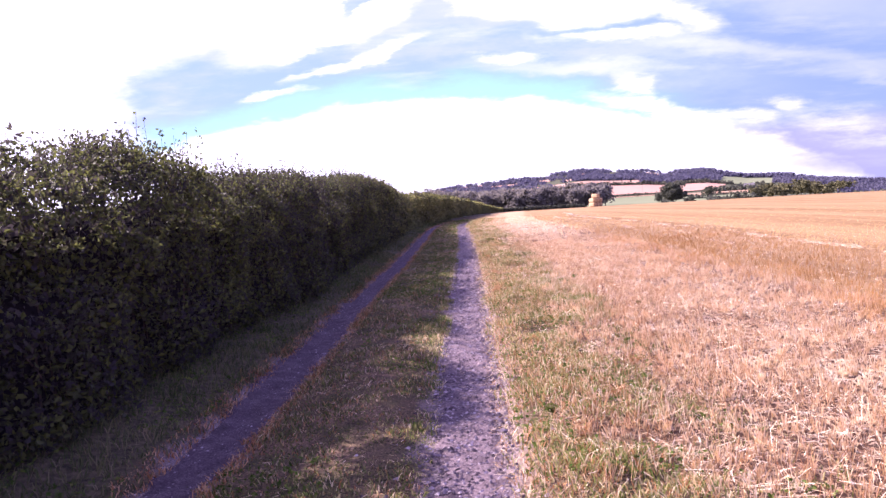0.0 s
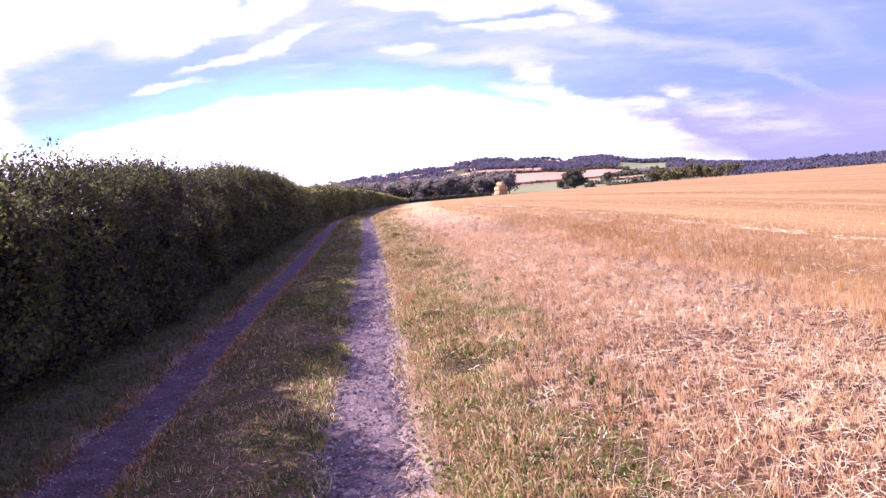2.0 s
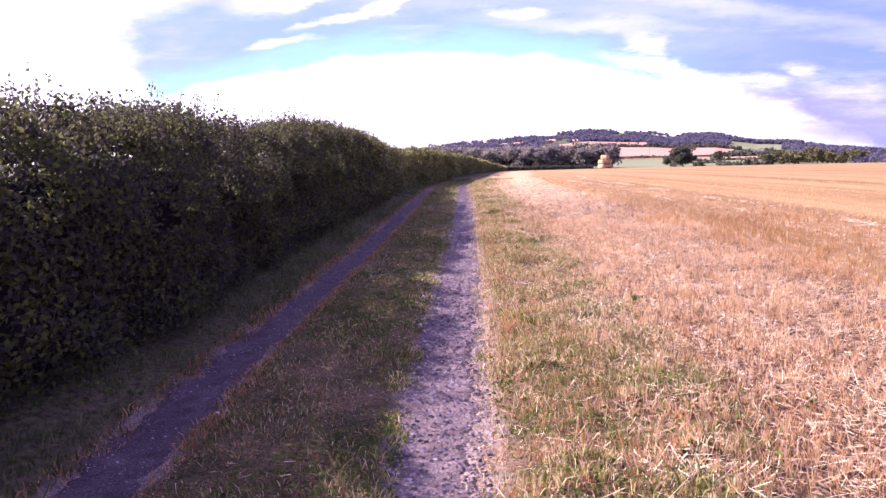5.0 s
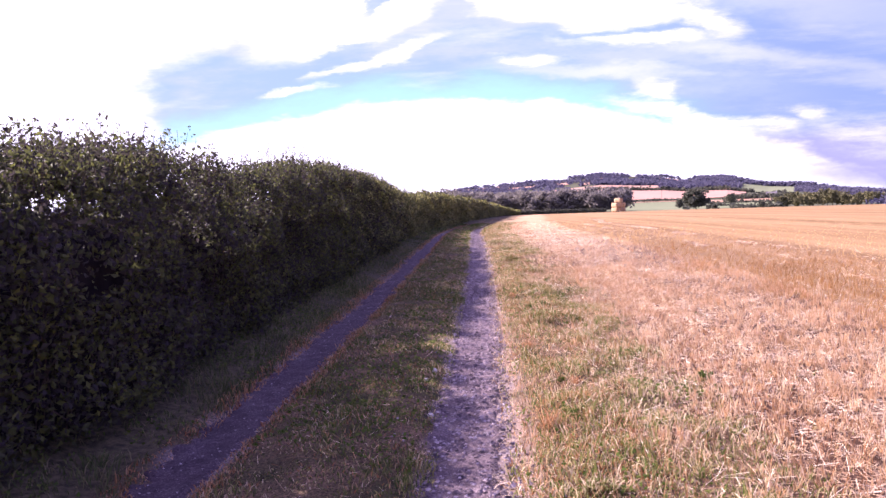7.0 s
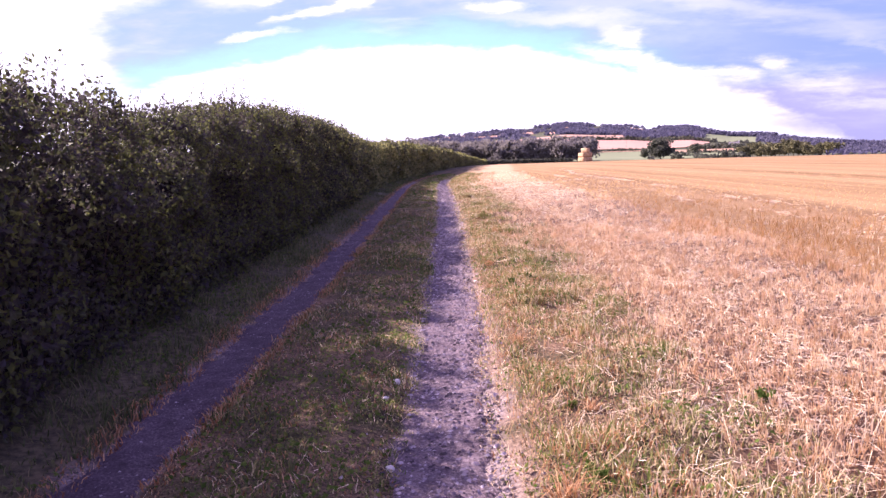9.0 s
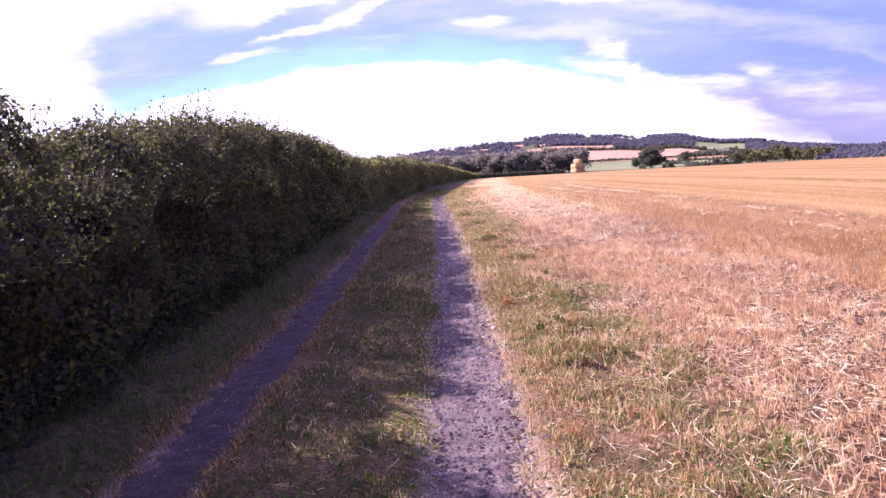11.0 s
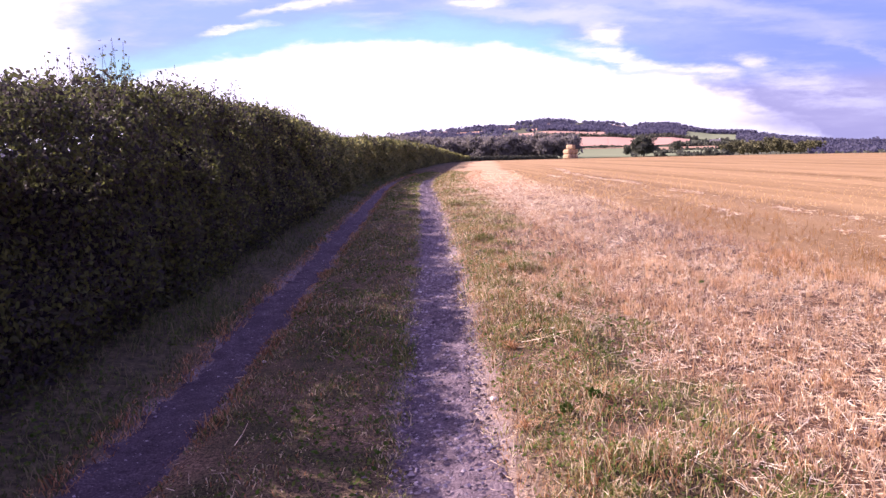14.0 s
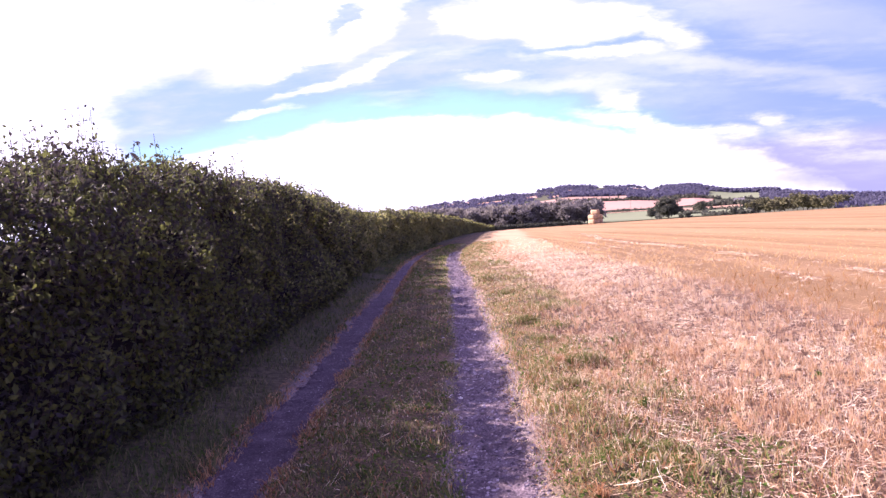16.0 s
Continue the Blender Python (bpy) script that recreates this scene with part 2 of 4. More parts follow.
M_GROUND = ground_material()
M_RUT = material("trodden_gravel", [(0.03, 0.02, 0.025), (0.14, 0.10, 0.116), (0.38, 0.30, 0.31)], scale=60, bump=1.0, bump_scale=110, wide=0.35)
# rut beside the hedge: the same kind of ramp as trodden_gravel, darker
M_RUT_DARK = material("dark_trodden_earth", [(0.02, 0.013, 0.018), (0.092, 0.064, 0.08), (0.26, 0.20, 0.215)], scale=60, bump=1.0, bump_scale=110, wide=0.35)
M_PEBBLE = material("pebbles", [(0.06, 0.047, 0.054), (0.19, 0.15, 0.165), (0.46, 0.395, 0.41)], scale=20, spread=1.0, bump=0.2)
M_GRASS = material("grass_blades", [(0.075, 0.115, 0.022), (0.155, 0.185, 0.047), (0.32, 0.28, 0.11), (0.72, 0.58, 0.40)], scale=2.2, spread=0.95, bump=0, translucent=0.4, wide=0.65, rough=0.7, spec=0.1)
# greener grass, its colour also lowered for the shade under the hedge
M_LUSH_SHADE = material("lush_shade_grass", [(0.05, 0.072, 0.026), (0.092, 0.118, 0.044), (0.165, 0.165, 0.075), (0.28, 0.22, 0.13)], scale=2.2, spread=0.8, bump=0, translucent=0.35, wide=0.6, rough=0.8, spec=0.05)
M_STRAW = material("straw", [(0.40, 0.24, 0.135), (0.84, 0.65, 0.42), (0.97, 0.88, 0.69)], scale=2.0, spread=1.3, bump=0, translucent=0.15, rough=0.42, spec=0.4)
M_THATCH = material("dead_grass", [(0.09, 0.05, 0.032), (0.30, 0.17, 0.085), (0.46, 0.33, 0.19), (0.80, 0.65, 0.46)], scale=3.0, spread=1.2, bump=0, translucent=0.25, rough=0.8, spec=0.05)
M_DRY = material("rusty_dry_grass", [(0.22, 0.09, 0.04), (0.45, 0.24, 0.11), (0.62, 0.42, 0.24)], scale=6.0, spread=0.9, bump=0, translucent=0.3, rough=0.8, spec=0.05)
M_STEM = material("stubble_stem", [(0.50, 0.32, 0.16), (0.86, 0.66, 0.41), (0.97, 0.88, 0.70)], scale=2.0, spread=0.9, bump=0, translucent=0.3, rough=0.4, spec=0.4)
M_STEM2 = material("golden_stem", [(0.42, 0.26, 0.095), (0.65, 0.435, 0.185), (0.84, 0.62, 0.31)], scale=1.2, spread=0.8, bump=0, translucent=0.3, rough=0.6, spec=0.2)
M_WEED = material("weed_leaf", [(0.04, 0.08, 0.012), (0.09, 0.14, 0.03), (0.20, 0.22, 0.06)], scale=5, spread=0.7, bump=0, translucent=0.35, spec=0.05)
M_LEAF = material("hedge_leaf", [(0.050, 0.042, 0.044), (0.062, 0.058, 0.042), (0.078, 0.088, 0.034), (0.125, 0.135, 0.040)], scale=1.6, spread=1.1, bump=0, translucent=0.42, through_light=1.1, rough=0.6, spec=0.14, wide=0.5)
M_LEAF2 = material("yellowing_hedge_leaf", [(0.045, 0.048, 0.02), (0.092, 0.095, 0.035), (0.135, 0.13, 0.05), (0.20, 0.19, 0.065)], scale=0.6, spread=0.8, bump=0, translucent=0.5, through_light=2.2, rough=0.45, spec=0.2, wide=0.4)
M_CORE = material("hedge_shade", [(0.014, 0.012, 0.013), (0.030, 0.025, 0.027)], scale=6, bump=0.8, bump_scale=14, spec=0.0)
M_TWIG = material("twig", [(0.06, 0.045, 0.035), (0.15, 0.11, 0.085)], scale=20, bump=0.4)
M_BARK = material("bark", [(0.05, 0.042, 0.035), (0.13, 0.105, 0.085)], scale=5, bump=0.8, bump_scale=9)
M_CROWN = material("tree_leaf", [(0.060, 0.064, 0.054), (0.105, 0.110, 0.084), (0.16, 0.155, 0.104)], scale=0.5, spread=0.6, bump=0, translucent=0.3, rough=0.9, spec=0.0)
# the far wood's haze is put into its leaf colour: paler and greyer
M_WOOD_HAZE = material("hazed_wood_leaf", [(0.135, 0.123, 0.135), (0.20, 0.184, 0.172), (0.275, 0.25, 0.20)], scale=0.12, spread=0.45, bump=0, translucent=0.5, rough=0.9, spec=0.0, wide=0.3)
M_CROWN2 = material("olive_leaf", [(0.09, 0.09, 0.056), (0.15, 0.143, 0.076), (0.22, 0.198, 0.10)], scale=0.5, spread=0.6, bump=0, translucent=0.2, rough=0.9, spec=0.0)
# aerial haze is painted into these leaves: pale bluish-violet instead of green
M_FAR_HAZE = material("hazed_far_foliage", [(0.082, 0.078, 0.125), (0.108, 0.103, 0.152), (0.138, 0.132, 0.17)], scale=0.02, spread=0.15, bump=0, spec=0.0, rough=1.0, translucent=0.45)
M_BALE = material("baled_straw", [(0.28, 0.18, 0.10), (0.45, 0.31, 0.185), (0.60, 0.44, 0.275)], scale=9, bump=0.8, bump_scale=30, stretch=(1, 1, 3))
M_TWINE = material("twine", [(0.25, 0.14, 0.07), (0.38, 0.24, 0.13)], scale=30, bump=0)
M_PINK = material("far_stubble", [(0.31, 0.19, 0.15), (0.37, 0.235, 0.185), (0.42, 0.28, 0.22)], scale=0.05, bump=0, spec=0.0)
M_GREEN = material("far_pasture", [(0.145, 0.165, 0.10), (0.175, 0.195, 0.12), (0.21, 0.22, 0.14)], scale=0.05, bump=0, spec=0.0)
M_BROWN = material("far_plough", [(0.22, 0.14, 0.10), (0.30, 0.20, 0.14), (0.36, 0.25, 0.17)], scale=0.05, bump=0, spec=0.0)
M_WALL = material("limewash", [(0.72, 0.70, 0.66), (0.82, 0.80, 0.76)], scale=1, bump=0.1)
M_ROOF = material("slate", [(0.12, 0.11, 0.12), (0.2, 0.18, 0.18)], scale=2, bump=0.2)
M_GLASS = material("window_dark", [(0.03, 0.03, 0.04), (0.06, 0.06, 0.07)], scale=2, bump=0, rough=0.15, spec=0.5)

# ---- mesh helpers ----
RNG = np.random.default_rng(7)
TABLE = np.random.default_rng(3).random((256, 256))


def lattice(x, y, seed=0):
    """Smooth value noise in 0..1 over the plane."""
    x, y = np.asarray(x, float) + 17.3 * seed, np.asarray(y, float) + 5.1 * seed
    i, j = np.floor(x).astype(int), np.floor(y).astype(int)
    u, v = x - i, y - j
    u, v = u * u * (3 - 2 * u), v * v * (3 - 2 * v)
    a, b = TABLE[i % 256, j % 256], TABLE[(i + 1) % 256, j % 256]
    c, d = TABLE[i % 256, (j + 1) % 256], TABLE[(i + 1) % 256, (j + 1) % 256]
    return (a * (1 - u) + b * u) * (1 - v) + (c * (1 - u) + d * u) * v


def smooth(v, lo, hi):
    k = np.clip((np.asarray(v, float) - lo) / (hi - lo), 0, 1)
    return k * k * (3 - 2 * k)


def raw_mesh(name, verts, faces, mat, shade=False):
    """A mesh from arrays: verts (n, 3) and faces (m, 3 or 4)."""
    verts, faces = np.asarray(verts, np.float32), np.asarray(faces, np.int32)
    me = bpy.data.meshes.new(name)
    k = faces.shape[1]
    me.vertices.add(len(verts))
    me.vertices.foreach_set("co", verts.ravel())
    me.loops.add(faces.size)
    me.loops.foreach_set("vertex_index", faces.ravel())
    me.polygons.add(len(faces))
    me.polygons.foreach_set("loop_start", np.arange(0, faces.size, k, dtype=np.int32))
    me.polygons.foreach_set("use_smooth", np.full(len(faces), shade))
    me.update(calc_edges=True)
    me.materials.append(mat)
    return me


def put(name, me, parent=None, label=""):
    ob = new(name, me)
    if parent:
        ob.parent = parent
    if label:
        ob["label"] = label
    return ob


def part(name, bm, mat, parent=None, label="", shade=False):
    me = bpy.data.meshes.new(name)
    bm.to_mesh(me)
    bm.free()
    me.materials.append(mat)
    if shade:
        me.polygons.foreach_set("use_smooth", np.full(len(me.polygons), True))
    return put(name, me, parent, label)


def leaves(centres, size, width=0.55, flat=0.0, rng=RNG):
    """Folded leaf blades at the centres, each four corners and two faces, turned at random."""
    c = np.asarray(centres)
    n = len(c)
    size = np.broadcast_to(size, n)[:, None]
    along = rng.normal(size=(n, 3))
    along[:, 2] = along[:, 2] * (1 - flat) + 0.25
    along /= np.linalg.norm(along, axis=1, keepdims=True)
    side = np.cross(along, rng.normal(size=(n, 3)))
    side /= np.linalg.norm(side, axis=1, keepdims=True) + 1e-9
    nor = np.cross(along, side)
    v = np.stack([c - along * size * 0.5, c + side * size * width * 0.5 + nor * size * 0.12 - along * size * 0.05,
                  c + along * size * 0.5, c - side * size * width * 0.5 + nor * size * 0.12 - along * size * 0.05], 1)
    k = np.arange(n)[:, None] * 4
    return v.reshape(-1, 3), np.concatenate([k + [0, 1, 2], k + [0, 2, 3]])


def blades(base, height, width, lean, rng=RNG):
    """Bent tapering blades: five corners, three triangles each."""
    n = len(base)
    height, width, lean = (np.broadcast_to(v, n)[:, None] for v in (height, width, lean))
    a = rng.random(n) * 2 * np.pi
    out = np.stack([np.cos(a), np.sin(a), 0 * a], 1)
    b = rng.random(n) * 2 * np.pi
    side = np.stack([np.cos(b), np.sin(b), 0 * b], 1) * width * 0.5
    up = np.array([0, 0, 1.0])
    mid = base + up * height * 0.55 + out * height * lean * 0.35
    tip = base + up * height * (1 - 0.35 * lean) + out * height * lean
    v = np.stack([base - side, base + side, mid + side * 0.8, mid - side * 0.8, tip], 1)
    k = np.arange(n)[:, None] * 5
    return v.reshape(-1, 3), np.concatenate([k + [0, 1, 2], k + [0, 2, 3], k + [3, 2, 4]])


def rods(p, q, radius):
    """Three-sided straws from p to q."""
    n = len(p)
    d = q - p
    d = d / (np.linalg.norm(d, axis=1, keepdims=True) + 1e-9)
    ref = np.where(np.abs(d[:, 2:3]) > 0.8, [[1.0, 0, 0]], [[0, 0, 1.0]])
    s = np.cross(d, ref)
    s /= np.linalg.norm(s, axis=1, keepdims=True)
    t = np.cross(d, s)
    radius = np.broadcast_to(radius, n)[:, None]
    ring = [s * radius, (-0.5 * s + 0.866 * t) * radius, (-0.5 * s - 0.866 * t) * radius]
    v = np.stack([p + r for r in ring] + [q + r * 0.9 for r in ring], 1)
    k = np.arange(n)[:, None] * 6
    return v.reshape(-1, 3), np.concatenate([k + [0, 1, 4, 3], k + [1, 2, 5, 4], k + [2, 0, 3, 5]])


def strips(p, q, radius):
    """Flat straws from p to q, turned at random about their length, for the far ones."""
    n = len(p)
    d = q - p
    s = np.cross(d / (np.linalg.norm(d, axis=1, keepdims=True) + 1e-9), RNG.normal(size=(n, 3)))
    s *= (np.broadcast_to(radius, n) / (np.linalg.norm(s, axis=1) + 1e-9))[:, None]
    v = np.stack([p - s, p + s, q + s, q - s], 1)
    return v.reshape(-1, 3), np.arange(n)[:, None] * 4 + [0, 1, 2, 3]


def join(*pieces):
    vs, fs, at = [], [], 0
    for v, f in pieces:
        vs.append(v)
        fs.append(f + at)
        at += len(v)
    return np.concatenate(vs), np.concatenate(fs)


# ---- the lie of the land ----
HUB = (0.0, 7.4)
_y = np.arange(-60.0, 420.0, 0.5)


def eased(knots, width):
    x = np.interp(_y, [k[0] for k in knots], [k[1] for k in knots])
    box = np.ones(width) / width
    pad = np.pad(x, width, mode="edge")
    return np.convolve(np.convolve(pad, box, "same"), box, "same")[width:-width]


_cx = eased([(-60, -1.9), (0, -1.0), (8, -0.90), (12, -0.85), (19, -0.77), (26, -0.68), (34, -0.66), (44, -0.72), (50, -0.74), (56, -0.55), (62, -0.2), (74, 0.85), (100, 2.8), (149, 6.8), (190, 12.0), (420, 45)], 10)
_hx = eased([(-60, -4.2), (0, -3.0), (13, -2.75), (25, -2.65), (40, -2.8), (50, -2.95), (57, -2.5), (64, -1.85), (77, -0.8), (100, 0.7), (130, 2.8), (166, 6.0), (192, 10.5), (205, 13.0), (420, 52)], 10)


def track_x(y):
    return np.interp(y, _y, _cx)


def hedge_x(y):
    return np.interp(y, _y, _hx)


SKY_AZ = [-180, -60, -10, -2.9, -0.3, 1.4, 4.8, 7.3, 9.5, 12.2, 14.2, 15.6, 16.5, 18.3, 19.3, 21, 24.4, 26.2, 28, 29.6, 32, 36, 50, 180]
SKY_EL = [0.3, 0.3, 0.4, 0.57, 1.0, 1.1, 1.27, 1.47, 1.68, 1.4, 1.28, 1.0, 1.08, 1.06, 0.7, 0.4, 0.2, -0.1, -0.32, -0.60, -0.98, -1.1, -0.5, 0.3]


def skyline(az):
    return np.interp(az, SKY_AZ, SKY_EL)


def land(x, y):
    """Height of the ground without ruts and lumps."""
    x, y = np.asarray(x, float), np.asarray(y, float)
    dx, dy = x - HUB[0], y - HUB[1]
    r, az = np.hypot(dx, dy), np.degrees(np.arctan2(dx, dy))
    flat = -2.63 * np.clip((r - 25) / 165, 0, 1) ** 1.3
    top = skyline(az) - 0.2
    slope = -0.75 + (top + 0.75) * 0.48
    el = np.full(r.shape, -1.32)
    for r0, r1, e0, e1 in ((190, 270, -1.32, -1.75), (270, 420, -1.75, -1.5), (420, 600, -1.5, -1.22), (600, 900, -1.22, -0.75), (900, 1500, -0.75, slope), (1500, 2500, slope, top), (2500, 4600, top, -0.8)):
        k = np.clip((r - r0) / (r1 - r0), 0, 1)
        el = np.where(r >= r0, e0 + (e1 - e0) * k, el)
    far = 1.75 + r * np.tan(np.radians(el))
    return np.where(r < 190, flat, far)


def ground_z(x, y):
    x, y = np.asarray(x, float), np.asarray(y, float)
    u = x - track_x(y)
    near = smooth(np.hypot(x, y - 8), 160, 60)
    v = x - hedge_x(y)
    z = -0.07 * np.exp(-((u + 0.97) / 0.30) ** 4) - 0.06 * np.exp(-((u - 0.97) / 0.36) ** 4)
    z = z + 0.03 * np.exp(-(u / 0.45) ** 2) + 0.05 * np.exp(-((u - 1.75) / 0.5) ** 2)
    z = z + 0.16 * smooth(v, 0.7, -0.5)
    z = z + 0.11 * (lattice(x * 2.1, y * 1.7, 3) - 0.4) * smooth(u, 1.3, 1.7) * smooth(u, 3.2, 2.4)
    z = z + 0.05 * (lattice(x * 0.9, y * 0.9, 1) - 0.5) + 0.025 * (lattice(x * 4, y * 4, 2) - 0.5)
    return land(x, y) + z * near


def polar(az, r):
    """The place at a bearing from the map's base line, which lies a little off the path's."""
    a = np.radians(0.96 * np.asarray(az) - 1.2)
    return HUB[0] + r * np.sin(a), HUB[1] + r * np.cos(a)


def lines(lo, hi, step, reach_lo, reach_hi, ratio):
    inner = np.arange(lo, hi + step / 2, step)

    def grow(reach):
        out, d, s = [], 0.0, step
        while d < reach:
            s *= ratio
            d += s
            out.append(d)
        return np.array(out)

    return np.concatenate([lo - grow(reach_lo)[::-1], inner, hi + grow(reach_hi)])


def verge_edge(x, y):
    """Offset from the track at which the grass verge gives way to straw, in tongues and patches."""
    return 2.3 + 1.3 * (lattice(x * 0.8, y * 0.8, 5) - 0.5) + 1.1 * (lattice(x * 2.7, y * 2.7, 6) - 0.5)


def build_ground():
    xs = lines(-3.2, 2.6, 0.07, 4600, 4600, 1.085)
    ys = lines(2.0, 36.0, 0.17, 4600, 4600, 1.06)
    gx, gy = np.meshgrid(xs, ys)
    z = ground_z(gx, gy)
    nx, ny = len(xs), len(ys)
    k = (np.arange(ny - 1)[:, None] * nx + np.arange(nx - 1)).ravel()[:, None]
    me = raw_mesh("ground", np.stack([gx, gy, z], -1).reshape(-1, 3), k + [0, 1, nx + 1, nx], M_GROUND, True)
    u = gx - track_x(gy)
    edge = verge_edge(gx, gy)
    turf = smooth(u, edge + 0.5, edge - 0.5)
    r = np.hypot(gx, gy - 8)
    for name, values in (("turf", turf), ("bare", np.exp(-((u - 1.32) / 0.13) ** 2) * smooth(lattice(gx * 2.5, gy * 1.6, 8), 0.15, 0.6)), ("uncut", smooth(u + 1.0 * (lattice(gx, gy * 0.3, 9) - 0.5), 5.6, 6.5) * 0.95), ("gravelly", smooth(np.minimum(np.abs(u - 0.98), np.abs(u + 0.97) + 0.08) + 0.22 * (lattice(gx * 5, gy * 4, 66) - 0.5), 0.40, 0.28) * smooth(gy, 62, 48)), ("lush_shade", np.maximum(smooth(u, -1.1, -1.5), 0.2 * smooth(np.abs(u), 0.75, 0.45))), ("afar", np.maximum(np.maximum(smooth(r, 20, 62), smooth(u, 8.0, 12)), 0.7 * smooth(u, 5.8, 7.0))), ("valley", smooth(r, 189, 196))):
        at = me.attributes.new(name, "FLOAT", "POINT")
        at.data.foreach_set("value", values.astype(np.float32).ravel())
    tagged(put("ground", me), "wide farmland of straw stubble, grassy verge and distant fields", "ground", kind="structure")


build_ground()


def rut_relief(x, y):
    """Lumps of the trodden gravel over the ground's own lie."""
    return 0.02 + 0.02 * (lattice(x * 1.3, y * 2.6, 17) - 0.5) + 0.014 * (lattice(x * 6, y * 9, 18) - 0.5) + 0.018 * (lattice(x * 14, y * 17, 14) - 0.5)


def build_rut(offset, half, mat, label):
    """One wheel track: a strip sunk into the ground, whose ragged edges run out under the turf."""
    ys = np.concatenate([np.arange(-8, 2, 0.15), np.arange(2, 34, 0.06), np.arange(34, 60, 0.15), np.arange(60, 190, 0.6)])
    us = np.linspace(-1, 1, 19)
    gy, gu = np.meshgrid(ys, us, indexing="ij")
    w = half * (1 + 0.35 * (lattice(gy * 0.6, gu * 0.5, 11) - 0.5))
    gx = track_x(gy) + offset + gu * w * 1.25 + 0.08 * (lattice(gy * 0.35, 0 * gy, 13) - 0.5)
    z = ground_z(gx, gy) + rut_relief(gx, gy) - 0.08 * smooth(np.abs(gu) + 0.3 * (lattice(gx * 2, gy * 1.2, 16) - 0.5) + 0.35 * (lattice(gx * 9, gy * 9, 19) - 0.5), 0.5, 1.05)
    z = z - 0.1 * smooth(gy + 5 * (lattice(gx * 2, gy * 0.5, 12) - 0.5), 47, 60)
    n = len(us)
    k = (np.arange(len(ys) - 1)[:, None] * n + np.arange(n - 1)).ravel()[:, None]
    me = raw_mesh("wheel_track", np.stack([gx, gy, z], -1).reshape(-1, 3), k + [0, 1, n + 1, n], mat, True)
    tagged(put("wheel_track", me), label, "track", "farm track ruts", "structure")


build_rut(-0.97, 0.27, M_RUT_DARK, "bare earth wheel rut beside the hedge, darker than the other")
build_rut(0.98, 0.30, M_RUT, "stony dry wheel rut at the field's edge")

# ---- the hedge ----


def hedge_height(y):
    tall = np.interp(y, [0, 6, 10, 13, 16, 21, 27, 33, 38, 44, 60, 84, 125, 165, 196], [1.85, 1.80, 2.0, 2.02, 1.97, 2.09, 2.37, 2.37, 2.14, 1.96, 2.00, 2.08, 2.2, 1.85, 0.9])
    return tall + 0.12 * (lattice(y * 0.25, 0 * y, 21) - 0.5)


def hedge_skin(y, u, depth):
    """A place on the hedge's skin: u 0 at the foot of the track side, 0.55 at the shoulder, 1 at the back edge of the top, 1.5 at the foot behind."""
    rag = 0.42 * (lattice(y * 1.5, 0 * y, 25) - 0.5) + 0.36 * (lattice(y * 3.4, 0 * y + u * 3, 26) - 0.5) + 0.22 * (lattice(y * 8.5, 0 * y + u * 4, 22) - 0.5)
    rag = rag + 0.06 - 0.46 * smooth(lattice(y * 2.3, 0 * y, 33), 0.6, 0.8) * smooth(y, 70, 45)
    h = hedge_height(y) + rag * smooth(u, 0.35, 0.6) * smooth(u, 1.3, 1.0)
    out = np.interp(u, [0, 0.12, 0.5, 0.58, 0.66, 0.94, 1.04, 1.5], [0.1, 0.14, -0.08, -0.2, -0.42, -1.45, -1.7, -1.95])
    up = np.interp(u, [0, 0.12, 0.5, 0.58, 0.66, 0.94, 1.04, 1.5], [0.02, 0.2, 0.86, 0.95, 1.0, 0.98, 0.88, 0.02]) * h
    puff = 0.44 * (lattice(y * 0.5, up * 1.3, 23) - 0.5) + 0.34 * (lattice(y * 1.4, up * 2.8, 24) - 0.5)
    face = smooth(u, 0.72, 0.45)
    behind = smooth(u, 0.92, 1.06)
    x = hedge_x(y) - 0.15 + out + (puff - depth) * (face - behind)
    z = land(x, y) + 0.1 + up + (puff * 0.6 - depth) * (1 - face) * (1 - behind)
    return x, y, z


